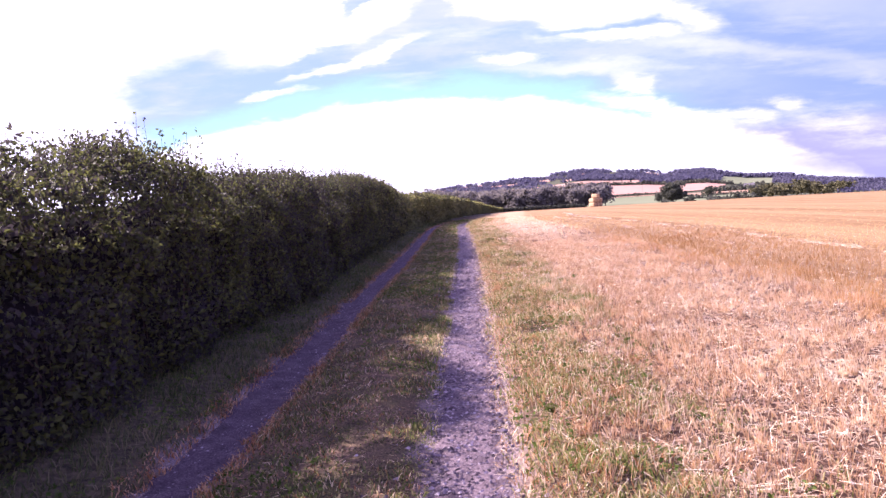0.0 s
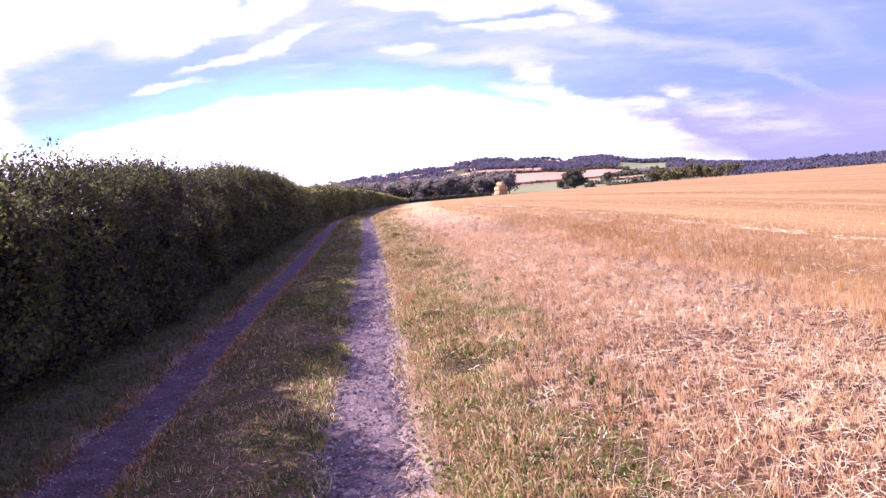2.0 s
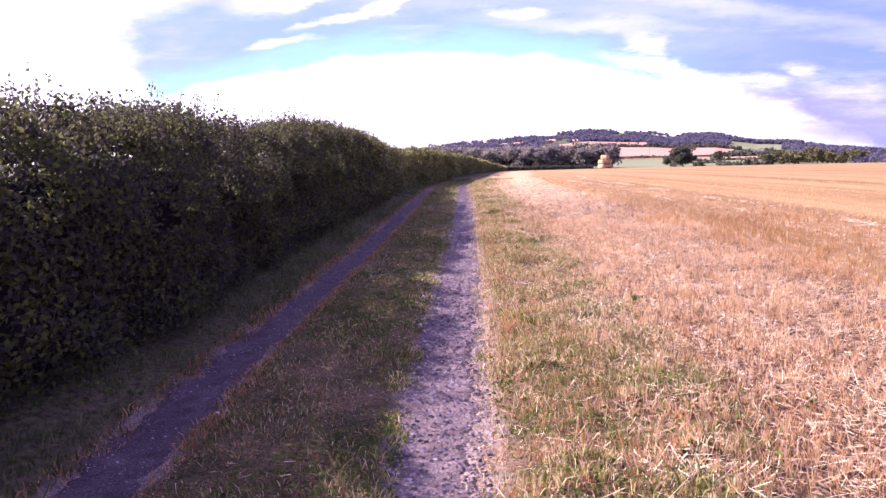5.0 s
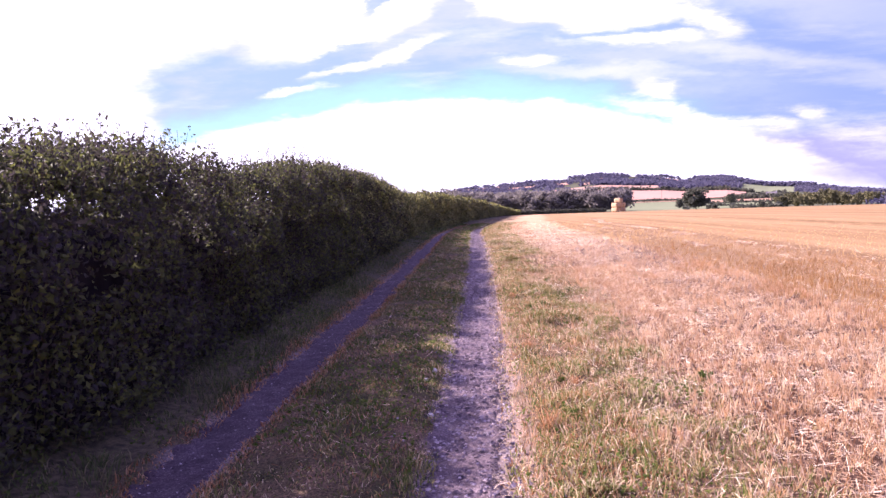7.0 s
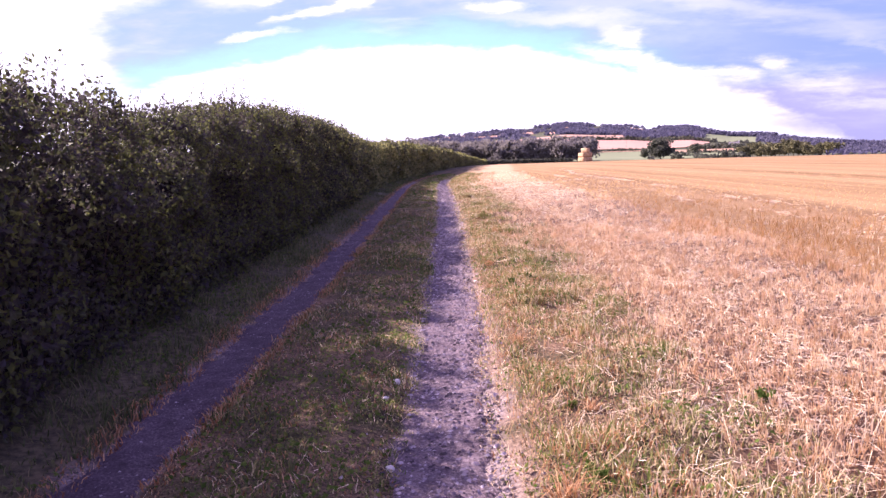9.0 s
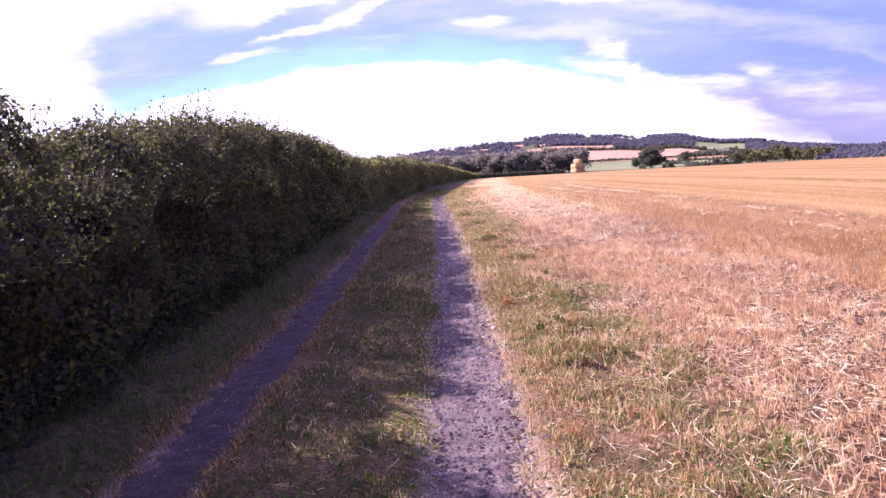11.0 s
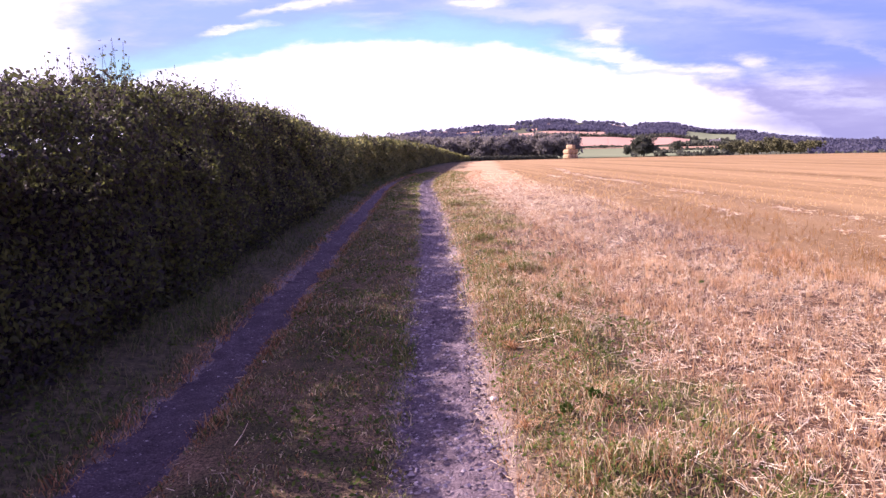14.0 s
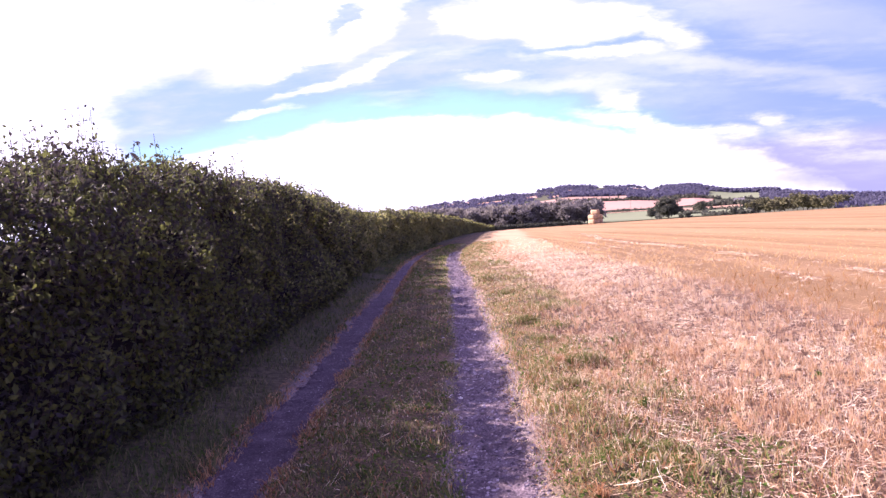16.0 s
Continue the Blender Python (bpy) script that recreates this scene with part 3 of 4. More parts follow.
def build_hedge():
    hedge = new("hedge")
    hedge.location = (hedge_x(20.0), 20.0, 0)
    tagged(hedge, "tall dense clipped field hedge with ragged leafy top beside track", "hedge")
    inv = Matrix.Translation((-hedge_x(20.0), -20.0, 0))

    def add(name, v, f, mat, label="", shade=False, kind=""):
        ob = put(name, raw_mesh(name, v, f, mat, shade), hedge, label)
        ob.matrix_parent_inverse = inv
        if kind:
            ob["kind"] = kind
        return ob

    # opaque inner sheet, coloured near-black for the shade deep in the hedge
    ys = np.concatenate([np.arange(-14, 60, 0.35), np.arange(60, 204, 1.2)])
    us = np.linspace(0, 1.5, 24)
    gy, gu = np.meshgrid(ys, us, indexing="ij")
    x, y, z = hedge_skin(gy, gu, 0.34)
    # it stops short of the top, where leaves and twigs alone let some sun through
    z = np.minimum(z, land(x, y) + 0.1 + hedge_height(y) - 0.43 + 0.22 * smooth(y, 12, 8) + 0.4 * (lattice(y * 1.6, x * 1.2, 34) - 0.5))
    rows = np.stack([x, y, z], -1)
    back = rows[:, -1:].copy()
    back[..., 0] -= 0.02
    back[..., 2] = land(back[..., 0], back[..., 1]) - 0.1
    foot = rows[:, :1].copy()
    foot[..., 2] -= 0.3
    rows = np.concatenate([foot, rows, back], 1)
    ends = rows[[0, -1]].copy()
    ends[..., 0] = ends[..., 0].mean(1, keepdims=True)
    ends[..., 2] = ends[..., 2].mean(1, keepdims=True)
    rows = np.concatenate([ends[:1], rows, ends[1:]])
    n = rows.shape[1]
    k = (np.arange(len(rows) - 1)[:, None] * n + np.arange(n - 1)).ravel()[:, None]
    add("shade_core", rows.reshape(-1, 3), k + [0, n, n + 1, 1], M_CORE, "solid near-black sheet for the shade inside the hedge", True)
    # leaves, bigger and sparser with distance
    for y0, y1, count, size in ((-14, 2, 14000, 0.11), (2, 12, 58000, 0.060), (12, 22, 68000, 0.060), (22, 32, 56000, 0.068), (32, 48, 40000, 0.10), (48, 80, 32000, 0.17), (80, 204, 28000, 0.36)):
        y = RNG.uniform(y0, y1, count)
        u = RNG.random(count) ** 0.85
        depth = np.abs(RNG.normal(0, 0.14, count)) - 0.05 - 0.24 * RNG.random(count) ** 2 * smooth(u, 0.45, 0.62)
        keep = lattice(y * 1.1, u * 13, 27) + 0.35 * RNG.random(count) > 0.36 + 0.20 * smooth(u, 0.45, 0.62) * smooth(lattice(y * 2.6, u * 5, 28), 0.35, 0.65) * smooth(y, 60, 40)
        y, u, depth = y[keep], u[keep], depth[keep]
        x, y, z = hedge_skin(y, u, depth)
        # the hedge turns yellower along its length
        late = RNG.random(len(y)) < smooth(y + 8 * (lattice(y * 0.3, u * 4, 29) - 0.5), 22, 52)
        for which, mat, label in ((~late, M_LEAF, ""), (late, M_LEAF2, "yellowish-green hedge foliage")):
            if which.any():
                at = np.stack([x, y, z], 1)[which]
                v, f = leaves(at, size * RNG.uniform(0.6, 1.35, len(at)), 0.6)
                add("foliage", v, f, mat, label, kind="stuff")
    # the side away from the track, and the near end
    y, u = RNG.uniform(-14, 120, 26000), RNG.uniform(0.95, 1.5, 26000)
    x, y, z = hedge_skin(y, u, np.abs(RNG.normal(0, 0.1, 26000)) - 0.05)
    add("foliage", *leaves(np.stack([x, y, z], 1), RNG.uniform(0.13, 0.25, 26000), 0.6), M_LEAF, kind="stuff")
    u = RNG.random(5000) * 1.5
    x, y, z = hedge_skin(np.full(5000, -14.0), u, 0.0)
    t = RNG.random(5000)
    x, z = x + (hedge_x(-14.0) - 1.0 - x) * t, z * (1 - t * RNG.random(5000))
    add("foliage", *leaves(np.stack([x, y - 0.1 * RNG.random(5000), z], 1), RNG.uniform(0.1, 0.2, 5000), 0.6), M_LEAF, kind="stuff")
    # shoots standing above the clipped top
    n = 6400
    y = -6 + 150 * RNG.random(n) ** 1.9
    u = RNG.uniform(0.5, 0.98, n)
    x, y, z = hedge_skin(y, u, 0.0)
    base = np.stack([x, y, z - 0.15], 1)
    bunch = smooth(lattice(y * 1.3, 0 * y, 31), 0.45, 0.8) * smooth(y, 60, 30)
    sprig = np.exp(-((y - 13.6) / 0.5) ** 2) + np.exp(-((y - 15.2) / 0.5) ** 2) + np.exp(-((y - 23.7) / 0.8) ** 2)
    tall = 0.24 + 0.24 * sprig * RNG.random(n) + 0.28 * RNG.random(n) ** 2 + 0.38 * bunch * RNG.random(n) ** 1.5
    tip = base + np.stack([RNG.normal(0, 0.07, n), RNG.normal(0, 0.07, n), tall], 1)
    add("shoot", *rods(base, tip, 0.0028), M_TWIG, kind="stuff")
    k = np.repeat(np.arange(n), 12)
    t = 1.04 - 0.9 * RNG.random(len(k)) ** 1.2
    at = base[k] + (tip - base)[k] * t[:, None] + RNG.normal(0, 0.03, (len(k), 3))
    add("shoot_leaf", *leaves(at, RNG.uniform(0.034, 0.062, len(k)) * (1 + np.clip(y[k] - 25, 0, 80) / 40), 0.55), M_LEAF, kind="stuff")
    # bare stems low in the face
    n = 420
    y = RNG.uniform(0, 45, n)
    x0, y0, z0 = hedge_skin(y, np.full(n, 0.02), 0.3)
    x1, y1, z1 = hedge_skin(y + RNG.normal(0, 0.35, n), RNG.uniform(0.15, 0.4, n), RNG.uniform(0.12, 0.3, n))
    add("stem", *rods(np.stack([x0, y0, z0 - 0.1], 1), np.stack([x1, y1, z1], 1), RNG.uniform(0.005, 0.012, n)), M_TWIG, kind="stuff")


build_hedge()

# ---- grass, straw and stones ----


def scatter(count, x0, x1, y0=2.0, y1=75.0, bend=26.0):
    """Random places in the strip between two offsets from the track, thinning out with distance; with the size by which each is enlarged."""
    t = RNG.random(count)
    split = 0.68
    y = np.where(t < split, np.where(t < 0.06, y0 - 8 * (1 - (t / 0.06) ** 0.6), y0 + (bend - y0) * (t - 0.06) / (split - 0.06)), bend * ((y1 / bend) ** ((t - split) / (1 - split))))
    u = RNG.uniform(x0, x1, count)
    return track_x(y) + u, y, u, 1 + np.clip(y - bend, 0, None) / 30


def build_grass():
    def tuft(name, count, x0, x1, tall, label, keep=0.5, lean=0.8, fringe=False, mat=M_GRASS):
        x, y, u, grow = scatter(count, x0, x1)
        patch = lattice(x * 2.1, y * 1.7, 3) * 0.65 + lattice(x * 6, y * 6, 42) * 0.45
        ok = patch + 0.25 * RNG.random(count) > keep
        ok &= x > hedge_x(y) - 0.25
        bare = 0.8 * np.exp(-((u - 1.33) / 0.11) ** 2) + smooth(np.abs(np.abs(u) - 0.97), 0.34, 0.16)
        ok &= fringe | (RNG.random(count) > bare * 0.9)
        ok &= RNG.random(count) < smooth(u - verge_edge(x, y), 0.7, -0.3) + 0.1
        x, y, u, grow, patch = (a[ok] for a in (x, y, u, grow, patch))
        base = np.stack([x, y, ground_z(x, y) - 0.01], 1)
        h = tall * (0.3 + 1.5 * patch ** 2) * RNG.uniform(0.5, 1.3, len(x))
        v, f = blades(base, h, 0.0095 * grow ** 1.3, lean * RNG.uniform(0.3, 1.3, len(x)))
        tagged(put(name, raw_mesh(name, v, f, mat)), label, "grass", kind="stuff")

    tuft("grass", 27000, -2.3, -1.2, 0.12, "short green grass, shade in its colour, between hedge foot and wheel rut", mat=M_LUSH_SHADE)
    tuft("grass", 40000, -0.80, 0.76, 0.055, "short dry green grass strip between the wheel ruts", 0.36)
    tuft("grass", 30000, -0.78, 0.70, 0.06, "short green grass tufts between the wheel ruts", 0.42, mat=M_LUSH_SHADE)
    tuft("grass", 88000, 1.22, 3.2, 0.085, "sunlit patchy dry grass verge beside stubble field", 0.42)
    tuft("grass", 16000, 2.9, 4.2, 0.07, "green grass patches among the straw at field edge", 0.6)
    tuft("grass", 30000, 1.20, 2.3, 0.06, "rusty dry grass along the rut's sunny edge", 0.42, mat=M_DRY)
    tuft("grass", 11000, -0.70, 0.68, 0.055, "reddish dry grass patches between the wheel ruts", 0.5, mat=M_DRY)
    for side, edge in ((-0.97, -1.26), (-0.97, -0.68), (0.97, 0.64)):
        tuft("grass", 8500, edge - 0.11, edge + 0.11, 0.07, "ragged grass fringe hanging over the rut's edge", 0.30, fringe=True, mat=M_DRY if side < 0 else M_GRASS)
    # dead blades and bits matted over the turf
    for count, lo, hi in ((52000, 1.15, 3.3), (9000, -0.74, 0.72)):
        x, y, u, grow = scatter(count, lo, hi, 2.0, 60.0)
        ok = (RNG.random(count) < 0.45 + 0.7 * lattice(x * 2.1, y * 1.7, 3)) & (RNG.random(count) < smooth(u - verge_edge(x, y), 0.9, 0.0) + 0.15)
        x, y, grow = x[ok], y[ok], grow[ok]
        n = len(x)
        a, long = RNG.random(n) * 2 * np.pi, RNG.uniform(0.02, 0.09, n)
        d = np.stack([np.cos(a), np.sin(a), RNG.normal(0, 0.35, n)], 1) * long[:, None] * 0.5
        c = np.stack([x, y, ground_z(x, y) + 0.006 + 0.03 * RNG.random(n) ** 2 + np.abs(d[:, 2])], 1)
        w = np.stack([-np.sin(a), np.cos(a), RNG.normal(0, 0.6, n)], 1) * (0.0018 * grow ** 1.3)[:, None]
        v = np.stack([c - d - w, c - d + w, c + d + w * 0.4, c + d - w * 0.4], 1).reshape(-1, 3)
        tagged(put("thatch", raw_mesh("thatch", v, np.arange(n)[:, None] * 4 + [0, 1, 2, 3], M_THATCH)), "matted dead brown and tan grass bits in turf", "grass", kind="stuff")
    # bleached stalks still standing in the turf
    for count, mat, label in ((15000, M_THATCH, "bleached dead grass stalks standing in the verge"), (14000, M_DRY, "rusty dead grass stalks standing in the verge")):
        x, y, u, grow = scatter(count, 1.3, 4.0)
        ok = lattice(x * 1.7, y * 1.7, 47) + 0.5 * lattice(x * 6, y * 6, 48) > 0.62
        x, y, grow = x[ok], y[ok], grow[ok]
        base = np.stack([x, y, ground_z(x, y) - 0.01], 1)
        tip = base + np.stack([RNG.normal(0, 0.035, len(x)), RNG.normal(0, 0.035, len(x)), RNG.uniform(0.05, 0.16, len(x))], 1)
        tagged(put("dead_stalks", raw_mesh("dead_stalks", *strips(base, tip, 0.0016 * grow), mat)), label, "grass", kind="stuff")
    # broad low leaves of clover and plantain in the turf
    x, y, u, grow = scatter(60000, -2.2, 3.0)
    off_rut = (np.abs(u + 0.97) > 0.32) & (np.abs(u - 0.97) > 0.36)
    ok = off_rut & (lattice(x * 1.2, y * 1.2, 45) + 0.4 * lattice(x * 5, y * 5, 46) > 0.72)
    x, y, grow = x[ok], y[ok], grow[ok]
    at = np.stack([x, y, ground_z(x, y) + 0.01 + 0.05 * RNG.random(len(x)) ** 2], 1)
    tagged(put("clover", raw_mesh("clover", *leaves(at, RNG.uniform(0.02, 0.045, len(x)) * grow, 0.7, 0.7), M_WEED)), "low green clover and weeds in the dry turf", "weeds", kind="stuff")


build_grass()


def build_stubble():
    # standing stems in drill rows: sparse and broken where wheels have run, close beyond
    for count, lo, hi, mat, row, label in ((110000, 1.6, 6.4, M_STEM, 0.14, "broken pale stubble stems standing among loose straw"), (84000, 5.4, 30.0, M_STEM2, 0.125, "rows of cut golden straw stubble standing in field")):
        x, y, u, grow = scatter(count, lo, hi, 2.0, 85.0)
        if lo > 5:
            u = lo + (hi - lo) * RNG.random(count) ** 1.9
        # several stems from each root
        stems = 6 if lo < 5 else 3
        root = np.arange(count) // stems * stems
        y = y[root] + RNG.normal(0, 0.016, count)
        u = np.round(u[root] / row) * row + RNG.normal(0, 0.03, count)[root] + RNG.normal(0, 0.014, count) + 0.15 * (lattice(y * 0.3, 0 * y, 55) - 0.5)
        grow = grow[root]
        x = track_x(y) + u
        if lo < 5:
            dense = (0.5 + 0.6 * smooth(lattice(x * 1.6, y * 1.1, 51), 0.25, 0.65)) * smooth(u - verge_edge(x, y), -0.5, 0.5)
        else:
            dense = (0.55 + 0.6 * lattice(x * 1.3, y * 0.5, 51)) * smooth(u, 30.0, 9.0) * smooth(u + 1.2 * (lattice(x * 0.9, y * 0.7, 57) - 0.5), 5.6, 6.5)
        ok = RNG.random(count)[root] < dense[root] * smooth(y, 85, 42)
        x, y, u, grow = x[ok], y[ok], u[ok], grow[ok]
        n = len(x)
        base = np.stack([x, y, ground_z(x, y) - 0.01], 1)
        tall = np.where(u > 6.0, 0.10, 0.078) * RNG.uniform(0.55, 1.4, n) * (1 - 0.6 * smooth(u, 8, 16)) * (1 - 0.5 * smooth(y, 30, 80))
        tip = base + np.stack([RNG.normal(0, 0.024, n), RNG.normal(0, 0.024, n), tall], 1)
        for some, shape in (((u < 10) & (y < 34), rods), ((u >= 10) | (y >= 34), strips)):
            tagged(put("stubble", raw_mesh("stubble", *shape(base[some], tip[some], (0.0027 if lo < 5 else 0.0032) * grow[some] * (1.0 if shape is rods else 0.62)), mat)), label, "stubble", kind="stuff")
    # loose straw lying about: chaff and short bits, with longer straws among them
    for count, low, high, thick, start in ((120000, 0.03, 0.11, 0.0014, 1.25), (95000, 0.07, 0.22, 0.00135, 1.6)):
        x, y, u, grow = scatter(count, start, 13.0, 2.0, 70.0)
        swath = 0.8 * np.exp(-((u - 4.6) / 1.0) ** 2) + 1.1 * np.exp(-((u - 3.75 - 0.5 * (lattice(y * 0.25, 0 * y, 58) - 0.5)) / 0.22) ** 2)
        heap = 0.5 * smooth(lattice(u * 2.4, y * 0.12, 53), 0.3, 0.75) + 0.5 * smooth(lattice(x * 2.2, y * 1.6, 54), 0.3, 0.75)
        ok = RNG.random(count) < (0.30 + 0.62 * heap + 0.3 * swath) * smooth(u - verge_edge(x, y), -0.9, 0.5) * np.where(u > 5.9, 0.22 * smooth(u, 13, 8), 1.0) * smooth(y, 62, 30)
        x, y, grow = x[ok], y[ok], grow[ok]
        n = len(x)
        a, long = RNG.random(n) * 2 * np.pi, RNG.uniform(low, high, n) * grow ** 0.5
        d = np.stack([np.cos(a), np.sin(a), RNG.normal(0, 0.3, n)], 1) * long[:, None] * 0.5
        c = np.stack([x, y, ground_z(x, y) + 0.008 + 0.035 * RNG.random(n) ** 2 + np.abs(d[:, 2])], 1)
        w = np.stack([-np.sin(a), np.cos(a), RNG.normal(0, 0.5, n)], 1) * (thick * grow ** 1.3)[:, None]
        if low > 0.05:
            near = grow < 1.05
            v, f = join(rods(c[near] - d[near], c[near] + d[near], thick), strips(c[~near] - d[~near], c[~near] + d[~near], 0.75 * thick * grow[~near] ** 1.3))
        else:
            v = np.stack([c - d - w, c - d + w, c + d + w, c + d - w], 1).reshape(-1, 3)
            f = np.arange(n)[:, None] * 4 + [0, 1, 2, 3]
        tagged(put("loose_straw", raw_mesh("loose_straw", v, f, M_STRAW)), "pale loose straw litter strewn over the stubble", "straw", kind="stuff")


build_stubble()


def build_swath():
    """Thin broken rows of pale straw left by the harvester."""
    for at, count, y0, y1, gaps, wide, lift in ((9.8, 7500, 8, 75, 0.88, 0.10, 0.05), (8.3, 4000, 10, 60, 1.04, 0.09, 0.04), (3.85, 6000, 3, 50, 0.7, 0.2, 0.012)):
        y = RNG.uniform(y0, y1, count)
        ok = lattice(y * 0.7, 0 * y + at, 71) + 0.4 * lattice(y * 2.5, 0 * y + at, 73) + 0.3 * RNG.random(count) > gaps
        y = y[ok]
        n = len(y)
        x = track_x(y) + at + RNG.normal(0, wide, n) + 0.9 * (lattice(y * 0.2, 0 * y, 72) - 0.5)
        a, long = RNG.random(n) * 6.283, RNG.uniform(0.04, 0.13, n)
        d = np.stack([np.cos(a), np.sin(a), RNG.normal(0, 0.15, n)], 1) * long[:, None] * 0.5
        c = np.stack([x, y, ground_z(x, y) + lift + 0.05 * RNG.random(n) + np.abs(d[:, 2])], 1)
        thick = 0.0016 + 0.00007 * y if at > 7 else 0.0012 + 0.00006 * y
        tagged(put("straw_swath", raw_mesh("straw_swath", *rods(c - d, c + d, thick), M_STRAW)), "broken pale row of straw left across the stubble", "straw", kind="stuff")


build_swath()


def build_stones():
    """Small stones pressed into the ruts."""
    unit = np.array([(1, 0.2, -0.3), (-1, -0.2, -0.3), (-0.2, 1, -0.3), (0.2, -1, -0.3), (0.45, 0.2, 0.9), (-0.35, -0.3, 1.0)], float)
    tri = np.array([(0, 2, 4), (2, 5, 4), (2, 1, 5), (1, 3, 5), (3, 4, 5), (3, 0, 4)])
    for off, half, count, label in ((0.99, 0.31, 38000, "small pale stones trodden into dry rut"), (-0.97, 0.24, 6000, "small stones in the shaded rut")):
        x, y, u, grow = scatter(count, off - half, off + half, 3.0, 60.0)
        # some are kicked out over the edges
        u = np.where(RNG.random(count) < 0.25, off + RNG.normal(0, half * 0.85, count), u)
        x = track_x(y) + u
        n = len(x)
        s = (0.003 + (0.017 if off > 0 else 0.008) * RNG.random(n) ** 3.5) * grow
        shape = np.stack([s * RNG.uniform(0.8, 1.5, n), s * RNG.uniform(0.8, 1.3, n), s * 0.6], 1)
        v = unit[None] * shape[:, None] * RNG.uniform(0.75, 1.2, (n, len(unit), 1))
        v += np.stack([x, y, ground_z(x, y) + np.where(np.abs(u - off) < half, rut_relief(x, y) + 0.001, 0.004)], 1)[:, None]
        f = (tri[None] + np.arange(n)[:, None, None] * len(unit)).reshape(-1, 3)
        tagged(put("gravel", raw_mesh("gravel", v.reshape(-1, 3), f, M_PEBBLE)), label, "gravel", kind="stuff")


build_stones()

# ---- straw bales ----


def bale_mesh(seed):
    bm = bmesh.new()
    bmesh.ops.create_cube(bm, size=1.0)
    bmesh.ops.scale(bm, vec=(1.2, 2.4, 1.3), verts=bm.verts)
    bmesh.ops.bevel(bm, geom=bm.edges[:], offset=0.2, segments=3, affect="EDGES")
    bmesh.ops.subdivide_edges(bm, edges=[e for e in bm.edges if e.calc_length() > 0.6], cuts=4, use_grid_fill=True)
    for v in bm.verts:
        v.co += v.normal * 0.07 * noise.noise(v.co * 2.2 + Vector((seed * 9.0, 0, 0)))
    return bm


def build_bales():
    ox, oy = 34.9, 191.0
    base = float(land(ox, oy)) - 0.03
    turn = radians(32)

    def bale(px, py, pz, spin, seed):
        thing = new("straw_bale")
        thing.matrix_world = Matrix.Translation((ox, oy, base)) @ Matrix.Rotation(turn, 4, "Z") @ Matrix.Scale(0.84, 4) @ Matrix.Translation((px, py, pz + 0.65)) @ Matrix.Rotation(radians(spin), 4, "Z")
        tagged(thing, "big oblong straw bale stacked at the field's crest", "bale", "stack of straw bales")
        part("straw", bale_mesh(seed), M_BALE, thing, shade=True)
        for tx in (-0.4, -0.13, 0.13, 0.4):
            bm = bmesh.new()
            for a, b in (((tx, -1.21, 0.60), (tx, 1.21, 0.60)), ((tx, 1.21, 0.60), (tx, 1.21, -0.60)), ((tx, -1.21, 0.60), (tx, -1.21, -0.60))):
                a, b = Vector(a), Vector(b)
                m = Matrix.Translation((a + b) / 2) @ (b - a).to_track_quat("Z", "Y").to_matrix().to_4x4()
                bmesh.ops.create_cone(bm, segments=5, radius1=0.012, radius2=0.012, depth=(b - a).length, matrix=m)
            part("twine", bm, M_TWINE, thing)

    for layer in range(2):
        for k in (-1, 0, 1):
            bale(k * 1.2 + 0.03 * layer, 0.05 * k, 1.29 * layer, 180 * layer, layer * 3 + k)
    bale(-0.05, -0.1, 2.55, 14, 9)


build_bales()

# ---- trees and far country ----


def tree_parts(height, spread, seed, mat, trunk=0.22, count=1500, leaf=0.6):
    """A tree: tapered trunk with limbs, and a crown of leaf clumps with gaps. Returns its Empty."""
    rng = np.random.default_rng(seed)
    thing = new("tree")
    p, q, rad = [], [], []
    top = height * 0.72
    z = np.linspace(0, top, 6)
    wob = np.cumsum(rng.normal(0, 0.02 * height, (6, 2)), 0) * [[0.3]]
    stem = np.column_stack([wob, z])
    for k in range(5):
        p.append(stem[k]), q.append(stem[k + 1]), rad.append(height * 0.028 * (1 - k / 6))
    tips = []
    for k in range(14):
        t = rng.uniform(0.25, 0.98)
        s = np.array([np.interp(t * top, z, stem[:, i]) for i in range(3)])
        a, reach = rng.random() * 6.283, spread * rng.uniform(0.45, 0.9) * (1.15 - 0.5 * t)
        e = s + [math.cos(a) * reach, math.sin(a) * reach, height * rng.uniform(0.08, 0.26)]
        e[2] = min(e[2], height * 0.93)
        p.append(s), q.append(e), rad.append(height * 0.009)
        tips.append(e)
    put("trunk", raw_mesh("trunk", *rods(np.array(p), np.array(q), np.array(rad)), M_BARK), thing)
    # clumps round the limbs' ends and over the crown
    clumps = tips + [np.array([rng.normal(0, spread * 0.4), rng.normal(0, spread * 0.4), height * rng.uniform(0.3, 0.88)]) for _ in range(26)]
    clumps = np.array(clumps)
    k = rng.integers(0, len(clumps), count)
    size = rng.uniform(0.14, 0.30, len(clumps))[k] * height * 0.75
    d = rng.normal(size=(count, 3))
    d /= np.linalg.norm(d, axis=1, keepdims=True)
    at = clumps[k] + d * (size * rng.random(count) ** 0.4)[:, None] * [1, 1, 0.8]
    at[:, 2] = np.clip(at[:, 2], height * trunk * 0.6, height * 1.02)
    put("crown", raw_mesh("crown", *leaves(at, leaf * rng.uniform(0.6, 1.5, count), 0.8, rng=rng), mat), thing)
    return thing


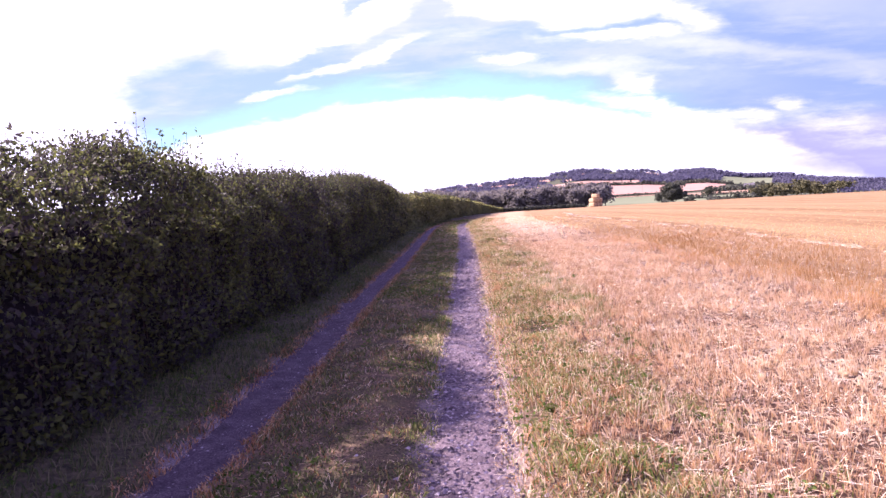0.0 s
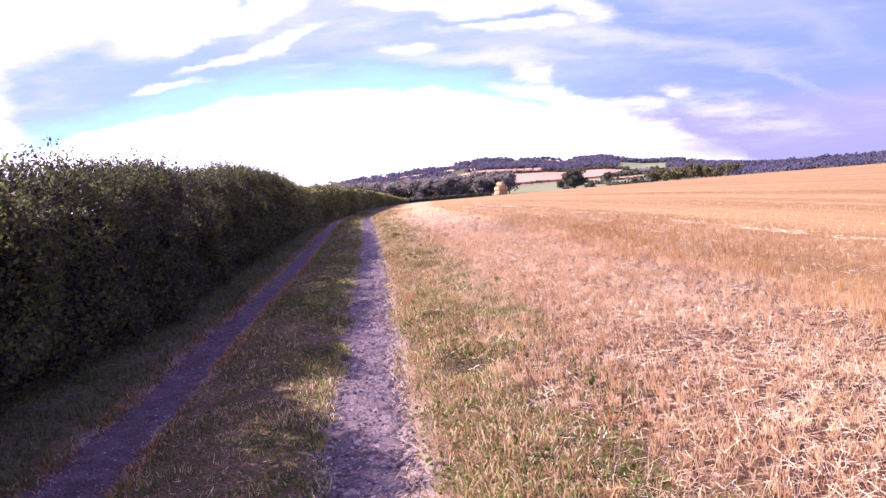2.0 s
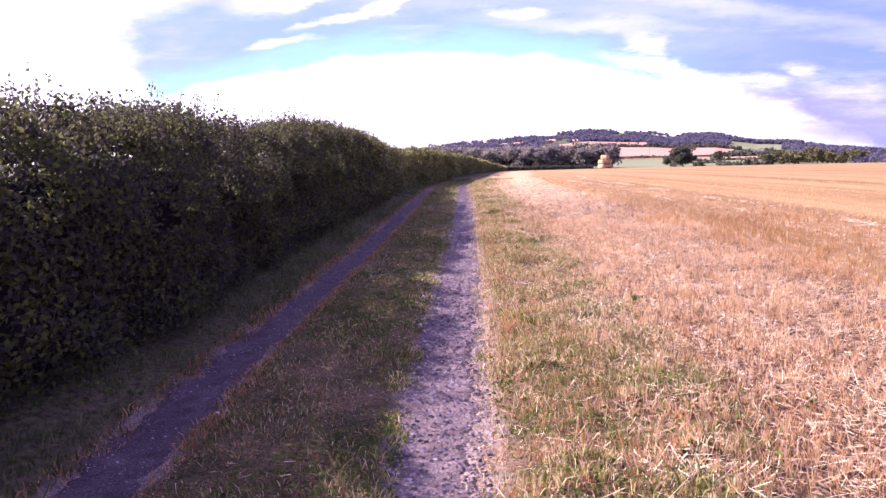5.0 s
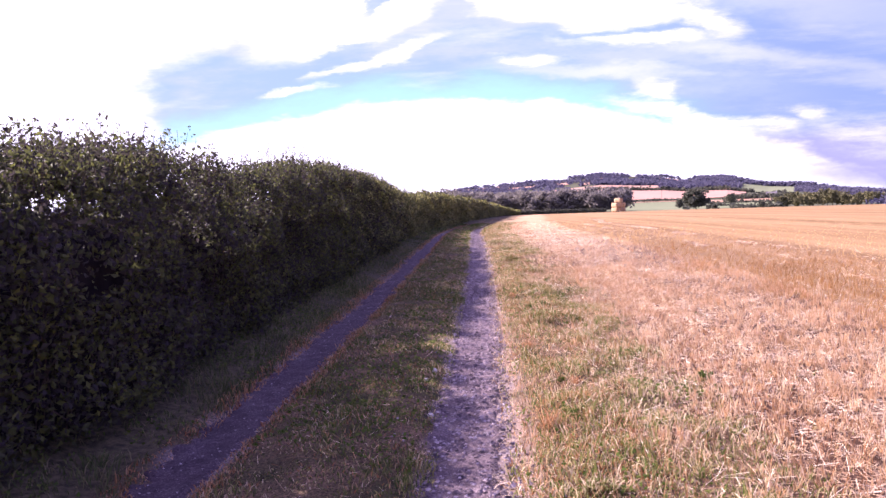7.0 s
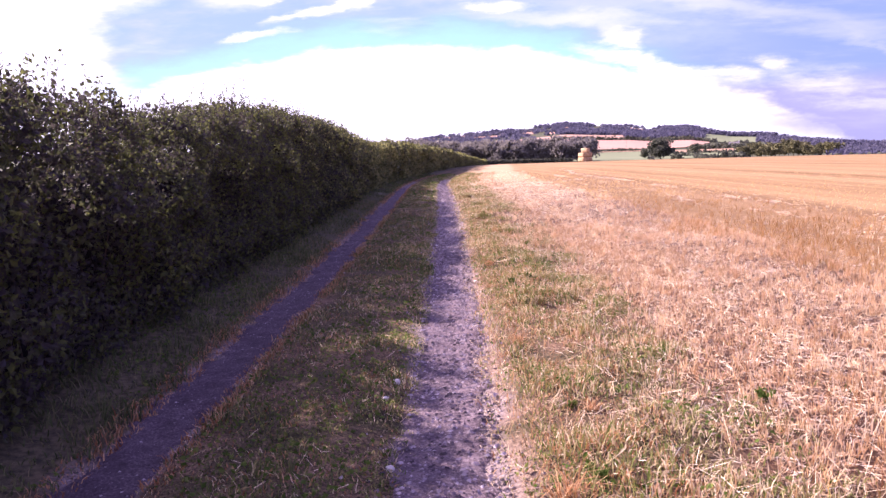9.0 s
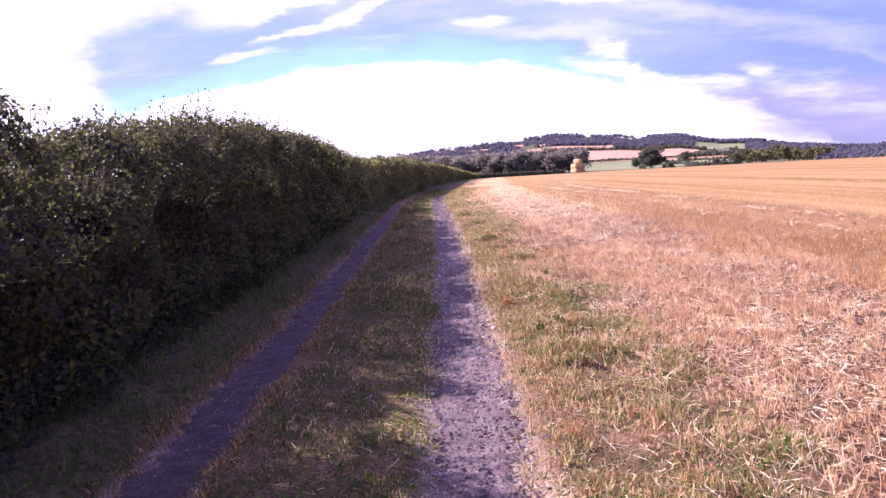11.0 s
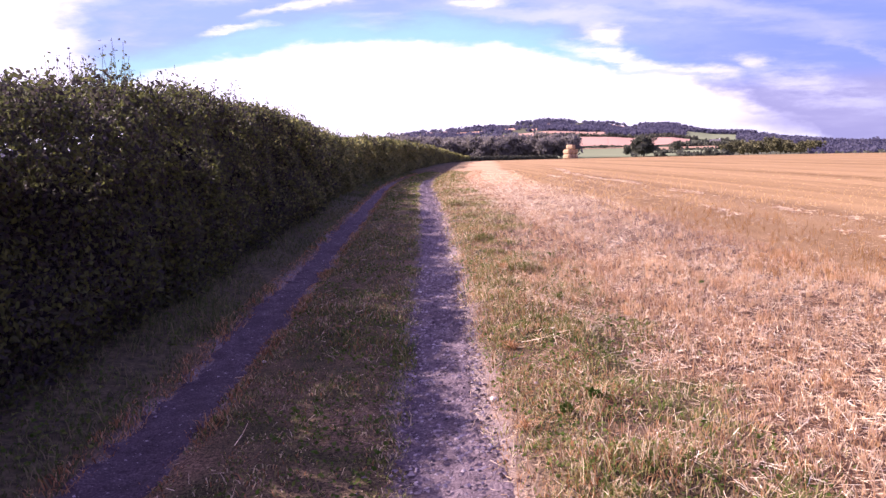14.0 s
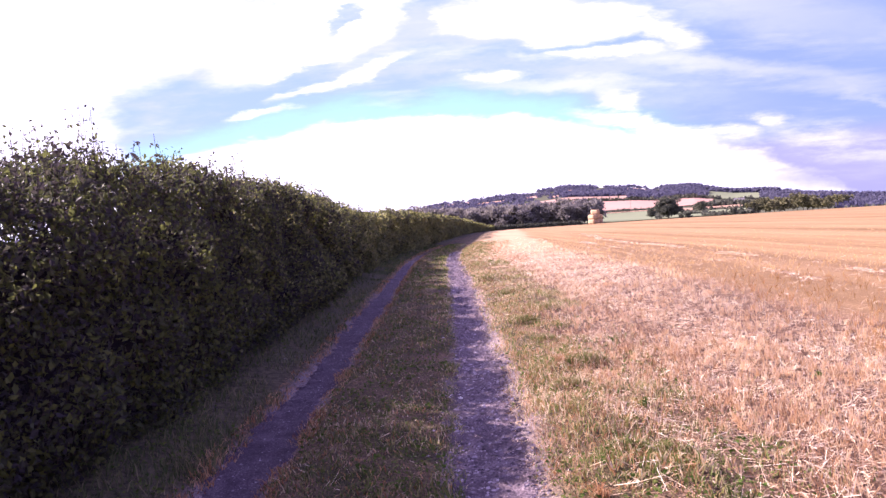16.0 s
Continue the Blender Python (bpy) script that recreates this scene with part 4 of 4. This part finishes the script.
def plant(models, places, label, group):
    """Sets the models at (azimuth, distance, scale) places; the first use of each model is the model itself."""
    used = set()
    for i, (az, r, s) in enumerate(places):
        m = models[i % len(models)]
        x, y = polar(az, r)
        put_at = Matrix.Translation((x, y, float(land(x, y)) - 0.15)) @ Matrix.Rotation(i * 2.4, 4, "Z")
        if m in used:
            ob = copy_thing(m, put_at)
        else:
            used.add(m)
            ob = m
            ob.matrix_world = put_at
        ob.scale = (s, s, s)
        tagged(ob, label, "tree", group)


def build_trees():
    rng = np.random.default_rng(21)
    wood = [tree_parts(h, w, 30 + k, M_WOOD_HAZE, count=1100, leaf=1.2) for k, (h, w) in enumerate(((13, 5.2), (15, 5.5), (12, 5.8), (14, 4.6)))]
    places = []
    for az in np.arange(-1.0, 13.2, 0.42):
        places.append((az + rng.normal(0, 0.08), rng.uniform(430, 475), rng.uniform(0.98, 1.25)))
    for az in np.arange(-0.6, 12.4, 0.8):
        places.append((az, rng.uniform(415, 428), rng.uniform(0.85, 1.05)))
    plant(wood, places, "grey-green broadleaf tree in full leaf in far wood, paled by painted haze", "wood beyond the field")
    lone = [tree_parts(12.5, 6.8, 50, M_CROWN, trunk=0.12, count=3200, leaf=0.9)]
    plant(lone, [(18.05, 400, 1.0)], "large round dark tree standing alone beyond crest", "lone trees")
    small = [tree_parts(8, 3.4, 60 + k, M_CROWN, trunk=0.15, count=800, leaf=0.95) for k in range(2)]
    plant(small, [(17.0, 520, 1.0), (20.5, 640, 1.25), (22.6, 430, 0.62), (19.4, 380, 0.5), (23.6, 700, 1.0), (21.4, 900, 0.9), (24.4, 640, 1.1), (15.3, 900, 0.4), (19.0, 420, 0.45)],
          "small dark field tree beside distant pasture", "field trees")
    olive = [tree_parts(9, 4.4, 70 + k, M_CROWN2, trunk=0.02, count=800, leaf=1.1) for k in range(3)]
    places = [(a, rng.uniform(430, 520), rng.uniform(0.7, 1.15)) for a in np.arange(23.9, 30.1, 0.3)]
    plant(olive, places, "yellowish olive-green tree in row behind the crest", "trees behind the crest")


build_trees()


CLEARINGS = []


def far_field(az0, az1, r0, r1, mat, label, skew=0.0):
    """A field laid on the far slope."""
    CLEARINGS.append((az0, az1, r0, r1 + skew))
    a, k = np.meshgrid(np.linspace(az0, az1, 24), np.linspace(0, 1, 12), indexing="ij")
    r = r0 + (r1 - r0) * k + skew * (a - az0) / (az1 - az0)
    x, y = polar(a, r)
    v = np.stack([x, y, land(x, y) + 1.2], -1).reshape(-1, 3)
    i = (np.arange(23)[:, None] * 12 + np.arange(11)).ravel()[:, None]
    tagged(put("field", raw_mesh("field", v, i + [0, 1, 13, 12], mat)), label, "field", "far fields", "structure")


far_field(11.5, 17.5, 430, 860, M_GREEN, "green pasture in the valley beyond the crest")
far_field(17.6, 24.0, 440, 700, M_GREEN, "green pasture beside hedged valley field")
far_field(8.8, 15.62, 980, 1760, M_PINK, "pale pink harvested field on the far slope", 60)
far_field(15.64, 21.6, 990, 1540, M_PINK, "pale harvested field below the wooded hill", 40)
far_field(12.6, 18.0, 875, 915, M_BROWN, "narrow brown ploughed strip on far slope")
far_field(18.2, 23.5, 730, 880, M_BROWN, "brown stubble strip beside valley hedges")
far_field(21.2, 24.8, 1450, 2250, M_GREEN, "green hillside pasture below the ridge")
for a0, a1, r0, r1, what in ((-1.2, 0.9, 2180, 2400, "pale field patch high on hillside"), (1.6, 3.4, 2240, 2400, "thin pale field high on hillside"), (3.9, 6.3, 2030, 2200, "pale stubble field among hillside woods"),
                             (1.0, 2.6, 1880, 2010, "thin pale field among hillside woods"), (5.2, 8.4, 1630, 1740, "long thin pale field above the wood"), (7.6, 8.7, 2050, 2200, "small pale clearing in hillside wood"),
                             (9.6, 10.5, 1900, 2020, "small pale clearing in hillside wood"), (15.5, 17.0, 2240, 2380, "small pale clearing near the hilltop"), (11.0, 11.7, 2120, 2250, "small pale clearing in hillside wood"),
                             (17.6, 18.8, 1800, 1880, "small pale clearing in hillside wood")):
    far_field(a0, a1, r0, r1, M_PINK, what)


def clumps(az, r, size, per, leaf, rng, squash=0.75):
    """Far trees: a knot of leaf blades each, as arrays."""
    x, y = polar(az, r)
    z = land(x, y)
    k = np.repeat(np.arange(len(x)), per)
    d = rng.normal(size=(len(k), 3))
    d /= np.linalg.norm(d, axis=1, keepdims=True)
    s = size[k][:, None]
    at = np.stack([x, y, z + size * squash * 0.8], 1)[k] + d * s * [1, 1, squash] * rng.uniform(0.45, 1, (len(k), 1))
    return leaves(at, leaf * size[k], 0.85, rng=rng)


def build_far_woods():
    rng = np.random.default_rng(5)

    def wood(n, az0, az1, r0, r1, size, name, label, mat=M_FAR_HAZE, thin=0.0, per=9):
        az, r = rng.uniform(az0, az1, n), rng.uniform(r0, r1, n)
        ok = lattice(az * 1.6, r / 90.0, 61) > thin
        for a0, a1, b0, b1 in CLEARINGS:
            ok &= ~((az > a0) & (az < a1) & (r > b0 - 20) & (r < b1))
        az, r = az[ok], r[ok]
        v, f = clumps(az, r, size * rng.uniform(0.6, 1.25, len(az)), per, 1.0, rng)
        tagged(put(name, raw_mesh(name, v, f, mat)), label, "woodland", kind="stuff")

    wood(2300, 10.5, 21.5, 1480, 2100, 6.5, "far_wood", "dark woodland covering the far hill's side, blue haze painted in")
    wood(2200, -6, 22, 2050, 2520, 6.5, "far_wood", "dark woodland on the hilltop, blue haze painted in", thin=0.25)
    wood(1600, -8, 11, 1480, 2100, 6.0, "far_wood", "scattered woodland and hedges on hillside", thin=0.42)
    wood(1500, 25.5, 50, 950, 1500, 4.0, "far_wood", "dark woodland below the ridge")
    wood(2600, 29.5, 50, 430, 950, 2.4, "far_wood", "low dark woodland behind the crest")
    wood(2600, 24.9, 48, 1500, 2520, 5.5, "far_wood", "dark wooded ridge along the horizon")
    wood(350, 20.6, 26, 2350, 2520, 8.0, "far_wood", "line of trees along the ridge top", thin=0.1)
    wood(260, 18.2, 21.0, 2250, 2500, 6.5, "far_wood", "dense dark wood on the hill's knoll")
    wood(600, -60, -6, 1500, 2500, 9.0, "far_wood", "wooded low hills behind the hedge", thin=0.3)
    # field hedges: lines of bushes
    pieces = []
    for a0, r0, a1, r1, n, s in ((10.0, 900, 18.0, 925, 110, 2.6), (17.6, 715, 24.2, 705, 90, 2.4), (10.5, 1490, 22.0, 1420, 150, 5.0),
                                 (17.4, 430, 17.6, 880, 40, 2.0), (22.0, 930, 24.2, 1400, 60, 4.0), (20.0, 880, 25.0, 900, 80, 4.0), (18.0, 600, 21.0, 560, 40, 2.0), (2.0, 1220, 10.0, 1190, 120, 5.0), (20.6, 450, 24.0, 440, 60, 2.2), (28.5, 262, 50.0, 262, 170, 1.3)):
        t = np.linspace(0, 1, n)
        pieces.append(clumps(a0 + (a1 - a0) * t + rng.normal(0, 0.03, n), r0 + (r1 - r0) * t + rng.normal(0, 4, n), s * rng.uniform(0.5, 1.4, n), 14, 0.8, rng))
    tagged(put("field_hedge", raw_mesh("field_hedge", *join(*pieces), M_CROWN)), "dark hedges between the valley fields", "hedge", kind="stuff")
    # low clipped hedge along the far end of the stubble field
    t = np.linspace(0, 1, 260)
    v, f = clumps(4.8 + 6.6 * t, 196 + 6 * t, 0.75 * rng.uniform(0.8, 1.2, 260), 26, 0.5, rng, 0.9)
    tagged(put("boundary_hedge", raw_mesh("boundary_hedge", v, f, M_CROWN)), "low dark hedge along the stubble field's far edge", "hedge", kind="stuff")


build_far_woods()


def build_house():
    x, y = polar(23.3, 905)
    house = new("house")
    house.location = (x, y, float(land(x, y)) - 0.2)
    house.rotation_euler = (0, 0, radians(-20))
    tagged(house, "small white farmhouse with slate roof in the valley", "house")
    bm = bmesh.new()
    bmesh.ops.create_cube(bm, size=1, matrix=Matrix.Translation((0, 0, 2.6)) @ Matrix.Diagonal((11, 6.5, 5.2, 1)))
    part("wall", bm, M_WALL, house)
    bm = bmesh.new()
    vs = [bm.verts.new(c) for c in ((-5.8, -3.6, 5.1), (5.8, -3.6, 5.1), (5.8, 3.6, 5.1), (-5.8, 3.6, 5.1), (-5.8, 0, 8.0), (5.8, 0, 8.0))]
    for f in ((0, 1, 5, 4), (2, 3, 4, 5), (1, 2, 5), (3, 0, 4), (3, 2, 1, 0)):
        bm.faces.new([vs[i] for i in f])
    roof = part("roof", bm, M_ROOF, house)
    bm = bmesh.new()
    bmesh.ops.create_cube(bm, size=1, matrix=Matrix.Translation((4.6, 0, 8.3)) @ Matrix.Diagonal((0.9, 0.7, 1.6, 1)))
    part("chimney", bm, M_WALL, roof)
    for wx in (-3.5, 0, 3.5):
        for wz in (1.6, 4.0):
            bm = bmesh.new()
            for px, pz, sx, sz in ((0, 0.66, 1.24, 0.1), (0, -0.66, 1.24, 0.1), (-0.57, 0, 0.1, 1.22), (0.57, 0, 0.1, 1.22)):
                bmesh.ops.create_cube(bm, size=1, matrix=Matrix.Translation((wx + px, -3.29, wz + pz)) @ Matrix.Diagonal((sx, 0.1, sz, 1)))
            window = part("window", bm, M_WALL, house)
            bm = bmesh.new()
            bmesh.ops.create_cube(bm, size=1, matrix=Matrix.Translation((wx, -3.27, wz)) @ Matrix.Diagonal((1.04, 0.05, 1.22, 1)))
            part("pane", bm, M_GLASS, window, "dark window glass")


build_house()


# ---- small things by the track ----


def stone(x, y, size, seed):
    """One pale stone lying in the grass."""
    bm = bmesh.new()
    bmesh.ops.create_icosphere(bm, subdivisions=2, radius=size)
    for v in bm.verts:
        v.co *= 1 + 0.35 * noise.noise(v.co * (1.4 / size) + Vector((seed * 7.0, 0, 0)))
        v.co.z *= 0.7
    ob = part("stone", bm, M_STONE)
    ob.location = (x, y, float(ground_z(x, y)) + size * 0.4)
    tagged(ob, "pale weathered stone lying at the rut's edge", "stone", "stones by the track")


M_STONE = material("pale_stone", [(0.42, 0.38, 0.35), (0.58, 0.54, 0.50), (0.70, 0.66, 0.62)], scale=14, bump=0.4)
for k, (x, y, size) in enumerate(((-0.25, 15.62, 0.035), (-0.20, 14.06, 0.027), (-1.54, 11.41, 0.028), (0.57, 19.94, 0.03), (-0.31, 15.25, 0.022), (-1.92, 16.1, 0.02), (0.02, 24.3, 0.03), (-1.35, 21.2, 0.018))):
    stone(x, y, size, k)


def stalk(x, y, long, turn):
    """A dry stalk fallen in the grass."""
    d = Vector((math.cos(turn), math.sin(turn), 0.25)) * long
    z = float(ground_z(x, y)) + 0.02
    p = np.array([(x, y, z), tuple(Vector((x, y, z)) + d * 0.55)])
    q = np.array([tuple(Vector((x, y, z)) + d * 0.55), tuple(Vector((x, y, z)) + d + Vector((0, 0, 0.02)))])
    tagged(put("dry_stalk", raw_mesh("dry_stalk", *rods(p, q, np.array([0.003, 0.0022])), M_STRAW)), "single pale dry stalk lying in the grass", "stalk", "stalks in the grass")


stalk(-1.12, 19.2, 0.2, 1.35)
stalk(0.95, 21.3, 0.3, -0.5)
stalk(1.3, 19.9, 0.28, 2.6)


def weed(x, y, size, seed):
    """A small green weed: a rosette of leaves on short stems."""
    rng = np.random.default_rng(seed)
    thing = new("weed")
    z = float(ground_z(x, y))
    thing.location = (x, y, z - 0.01)
    n = 26
    a, t = rng.random(n) * 6.283, rng.uniform(0.3, 1.0, n)
    tip = np.stack([np.cos(a) * size * 0.7 * t, np.sin(a) * size * 0.7 * t, size * rng.uniform(0.4, 1.1, n)], 1)
    put("stem", raw_mesh("stem", *rods(np.zeros((n, 3)) + rng.normal(0, 0.005, (n, 3)), tip, 0.002), M_WEED), thing)
    k = np.repeat(np.arange(n), 6)
    at = tip[k] * rng.uniform(0.45, 1.05, (len(k), 1))
    put("leaf_cluster", raw_mesh("leaf_cluster", *leaves(at, size * rng.uniform(0.25, 0.45, len(k)), 0.6, 0.4, rng), M_WEED), thing)
    tagged(thing, "small bushy green weed growing among the straw", "weed", "weeds in the stubble")


for k, (x, y, size) in enumerate(((2.31, 14.93, 0.10), (1.25, 19.74, 0.08), (1.85, 8.34, 0.07), (1.62, 23.1, 0.09), (3.3, 18.6, 0.06), (2.7, 11.3, 0.06), (2.1, 26.4, 0.08), (3.6, 24.0, 0.07), (0.93, 13.66, 0.07), (0.96, 14.75, 0.06), (0.7, 5.73, 0.07), (1.01, 19.48, 0.08))):
    weed(x, y, size, 100 + k)


def dry_tuft(x, y, size, seed):
    """A tuft of rusty dead grass, its blades fallen outwards."""
    rng = np.random.default_rng(seed)
    n = 60
    base = np.column_stack([rng.normal(0, size * 0.14, (n, 2)), np.zeros(n)])
    ob = put("dry_tuft", raw_mesh("dry_tuft", *blades(base, size * rng.uniform(0.5, 1.2, n), 0.006, rng.uniform(0.5, 1.5, n), rng), M_DRY))
    ob.location = (x, y, float(ground_z(x, y)) - 0.01)
    tagged(ob, "small tuft of rusty-orange dead grass on verge", "grass tuft", "dry tufts on the verge")


for k, (x, y, size) in enumerate(((0.72, 13.51, 0.24), (1.08, 14.72, 0.12), (0.85, 21.23, 0.16), (0.72, 19.3, 0.13), (1.3, 6.21, 0.14), (0.84, 5.14, 0.14), (1.73, 7.47, 0.13), (1.5, 10.4, 0.12), (0.8, 16.6, 0.13), (1.2, 25.2, 0.15))):
    dry_tuft(x, y, size, 200 + k)


def tussock(x, y, size, seed):
    """A mound of green and straw-coloured grass, its blades arching outwards."""
    rng = np.random.default_rng(seed)
    thing = new("grass_tussock")
    thing.location = (x, y, float(ground_z(x, y)) - 0.01)
    for name, n, mat in (("green_tuft", 260, M_GRASS), ("dead_tuft", 110, M_THATCH)):
        a, r = rng.random(n) * 6.283, size * np.sqrt(rng.random(n))
        base = np.stack([np.cos(a) * r * 1.3, np.sin(a) * r * 0.7, 0.35 * size * (1 - (r / size) ** 2)], 1)
        put(name, raw_mesh(name, *blades(base, size * rng.uniform(0.3, 0.75, n), 0.009, rng.uniform(0.4, 1.3, n), rng), mat), thing)
    tagged(thing, "low tussock of yellowish-green grass on the verge", "grass tussock", "tussocks on the verge")


for k, (x, y, size) in enumerate(((1.15, 28.5, 0.19), (1.12, 24.05, 0.15), (1.0, 37.0, 0.24), (1.52, 25.3, 0.22), (1.69, 29.8, 0.18), (1.47, 21.8, 0.15), (1.23, 26.8, 0.17), (1.09, 18.2, 0.13), (0.96, 10.2, 0.14), (1.18, 21.9, 0.15), (1.3, 33.0, 0.2), (0.89, 12.2, 0.13))):
    tussock(x, y, size, 300 + k)
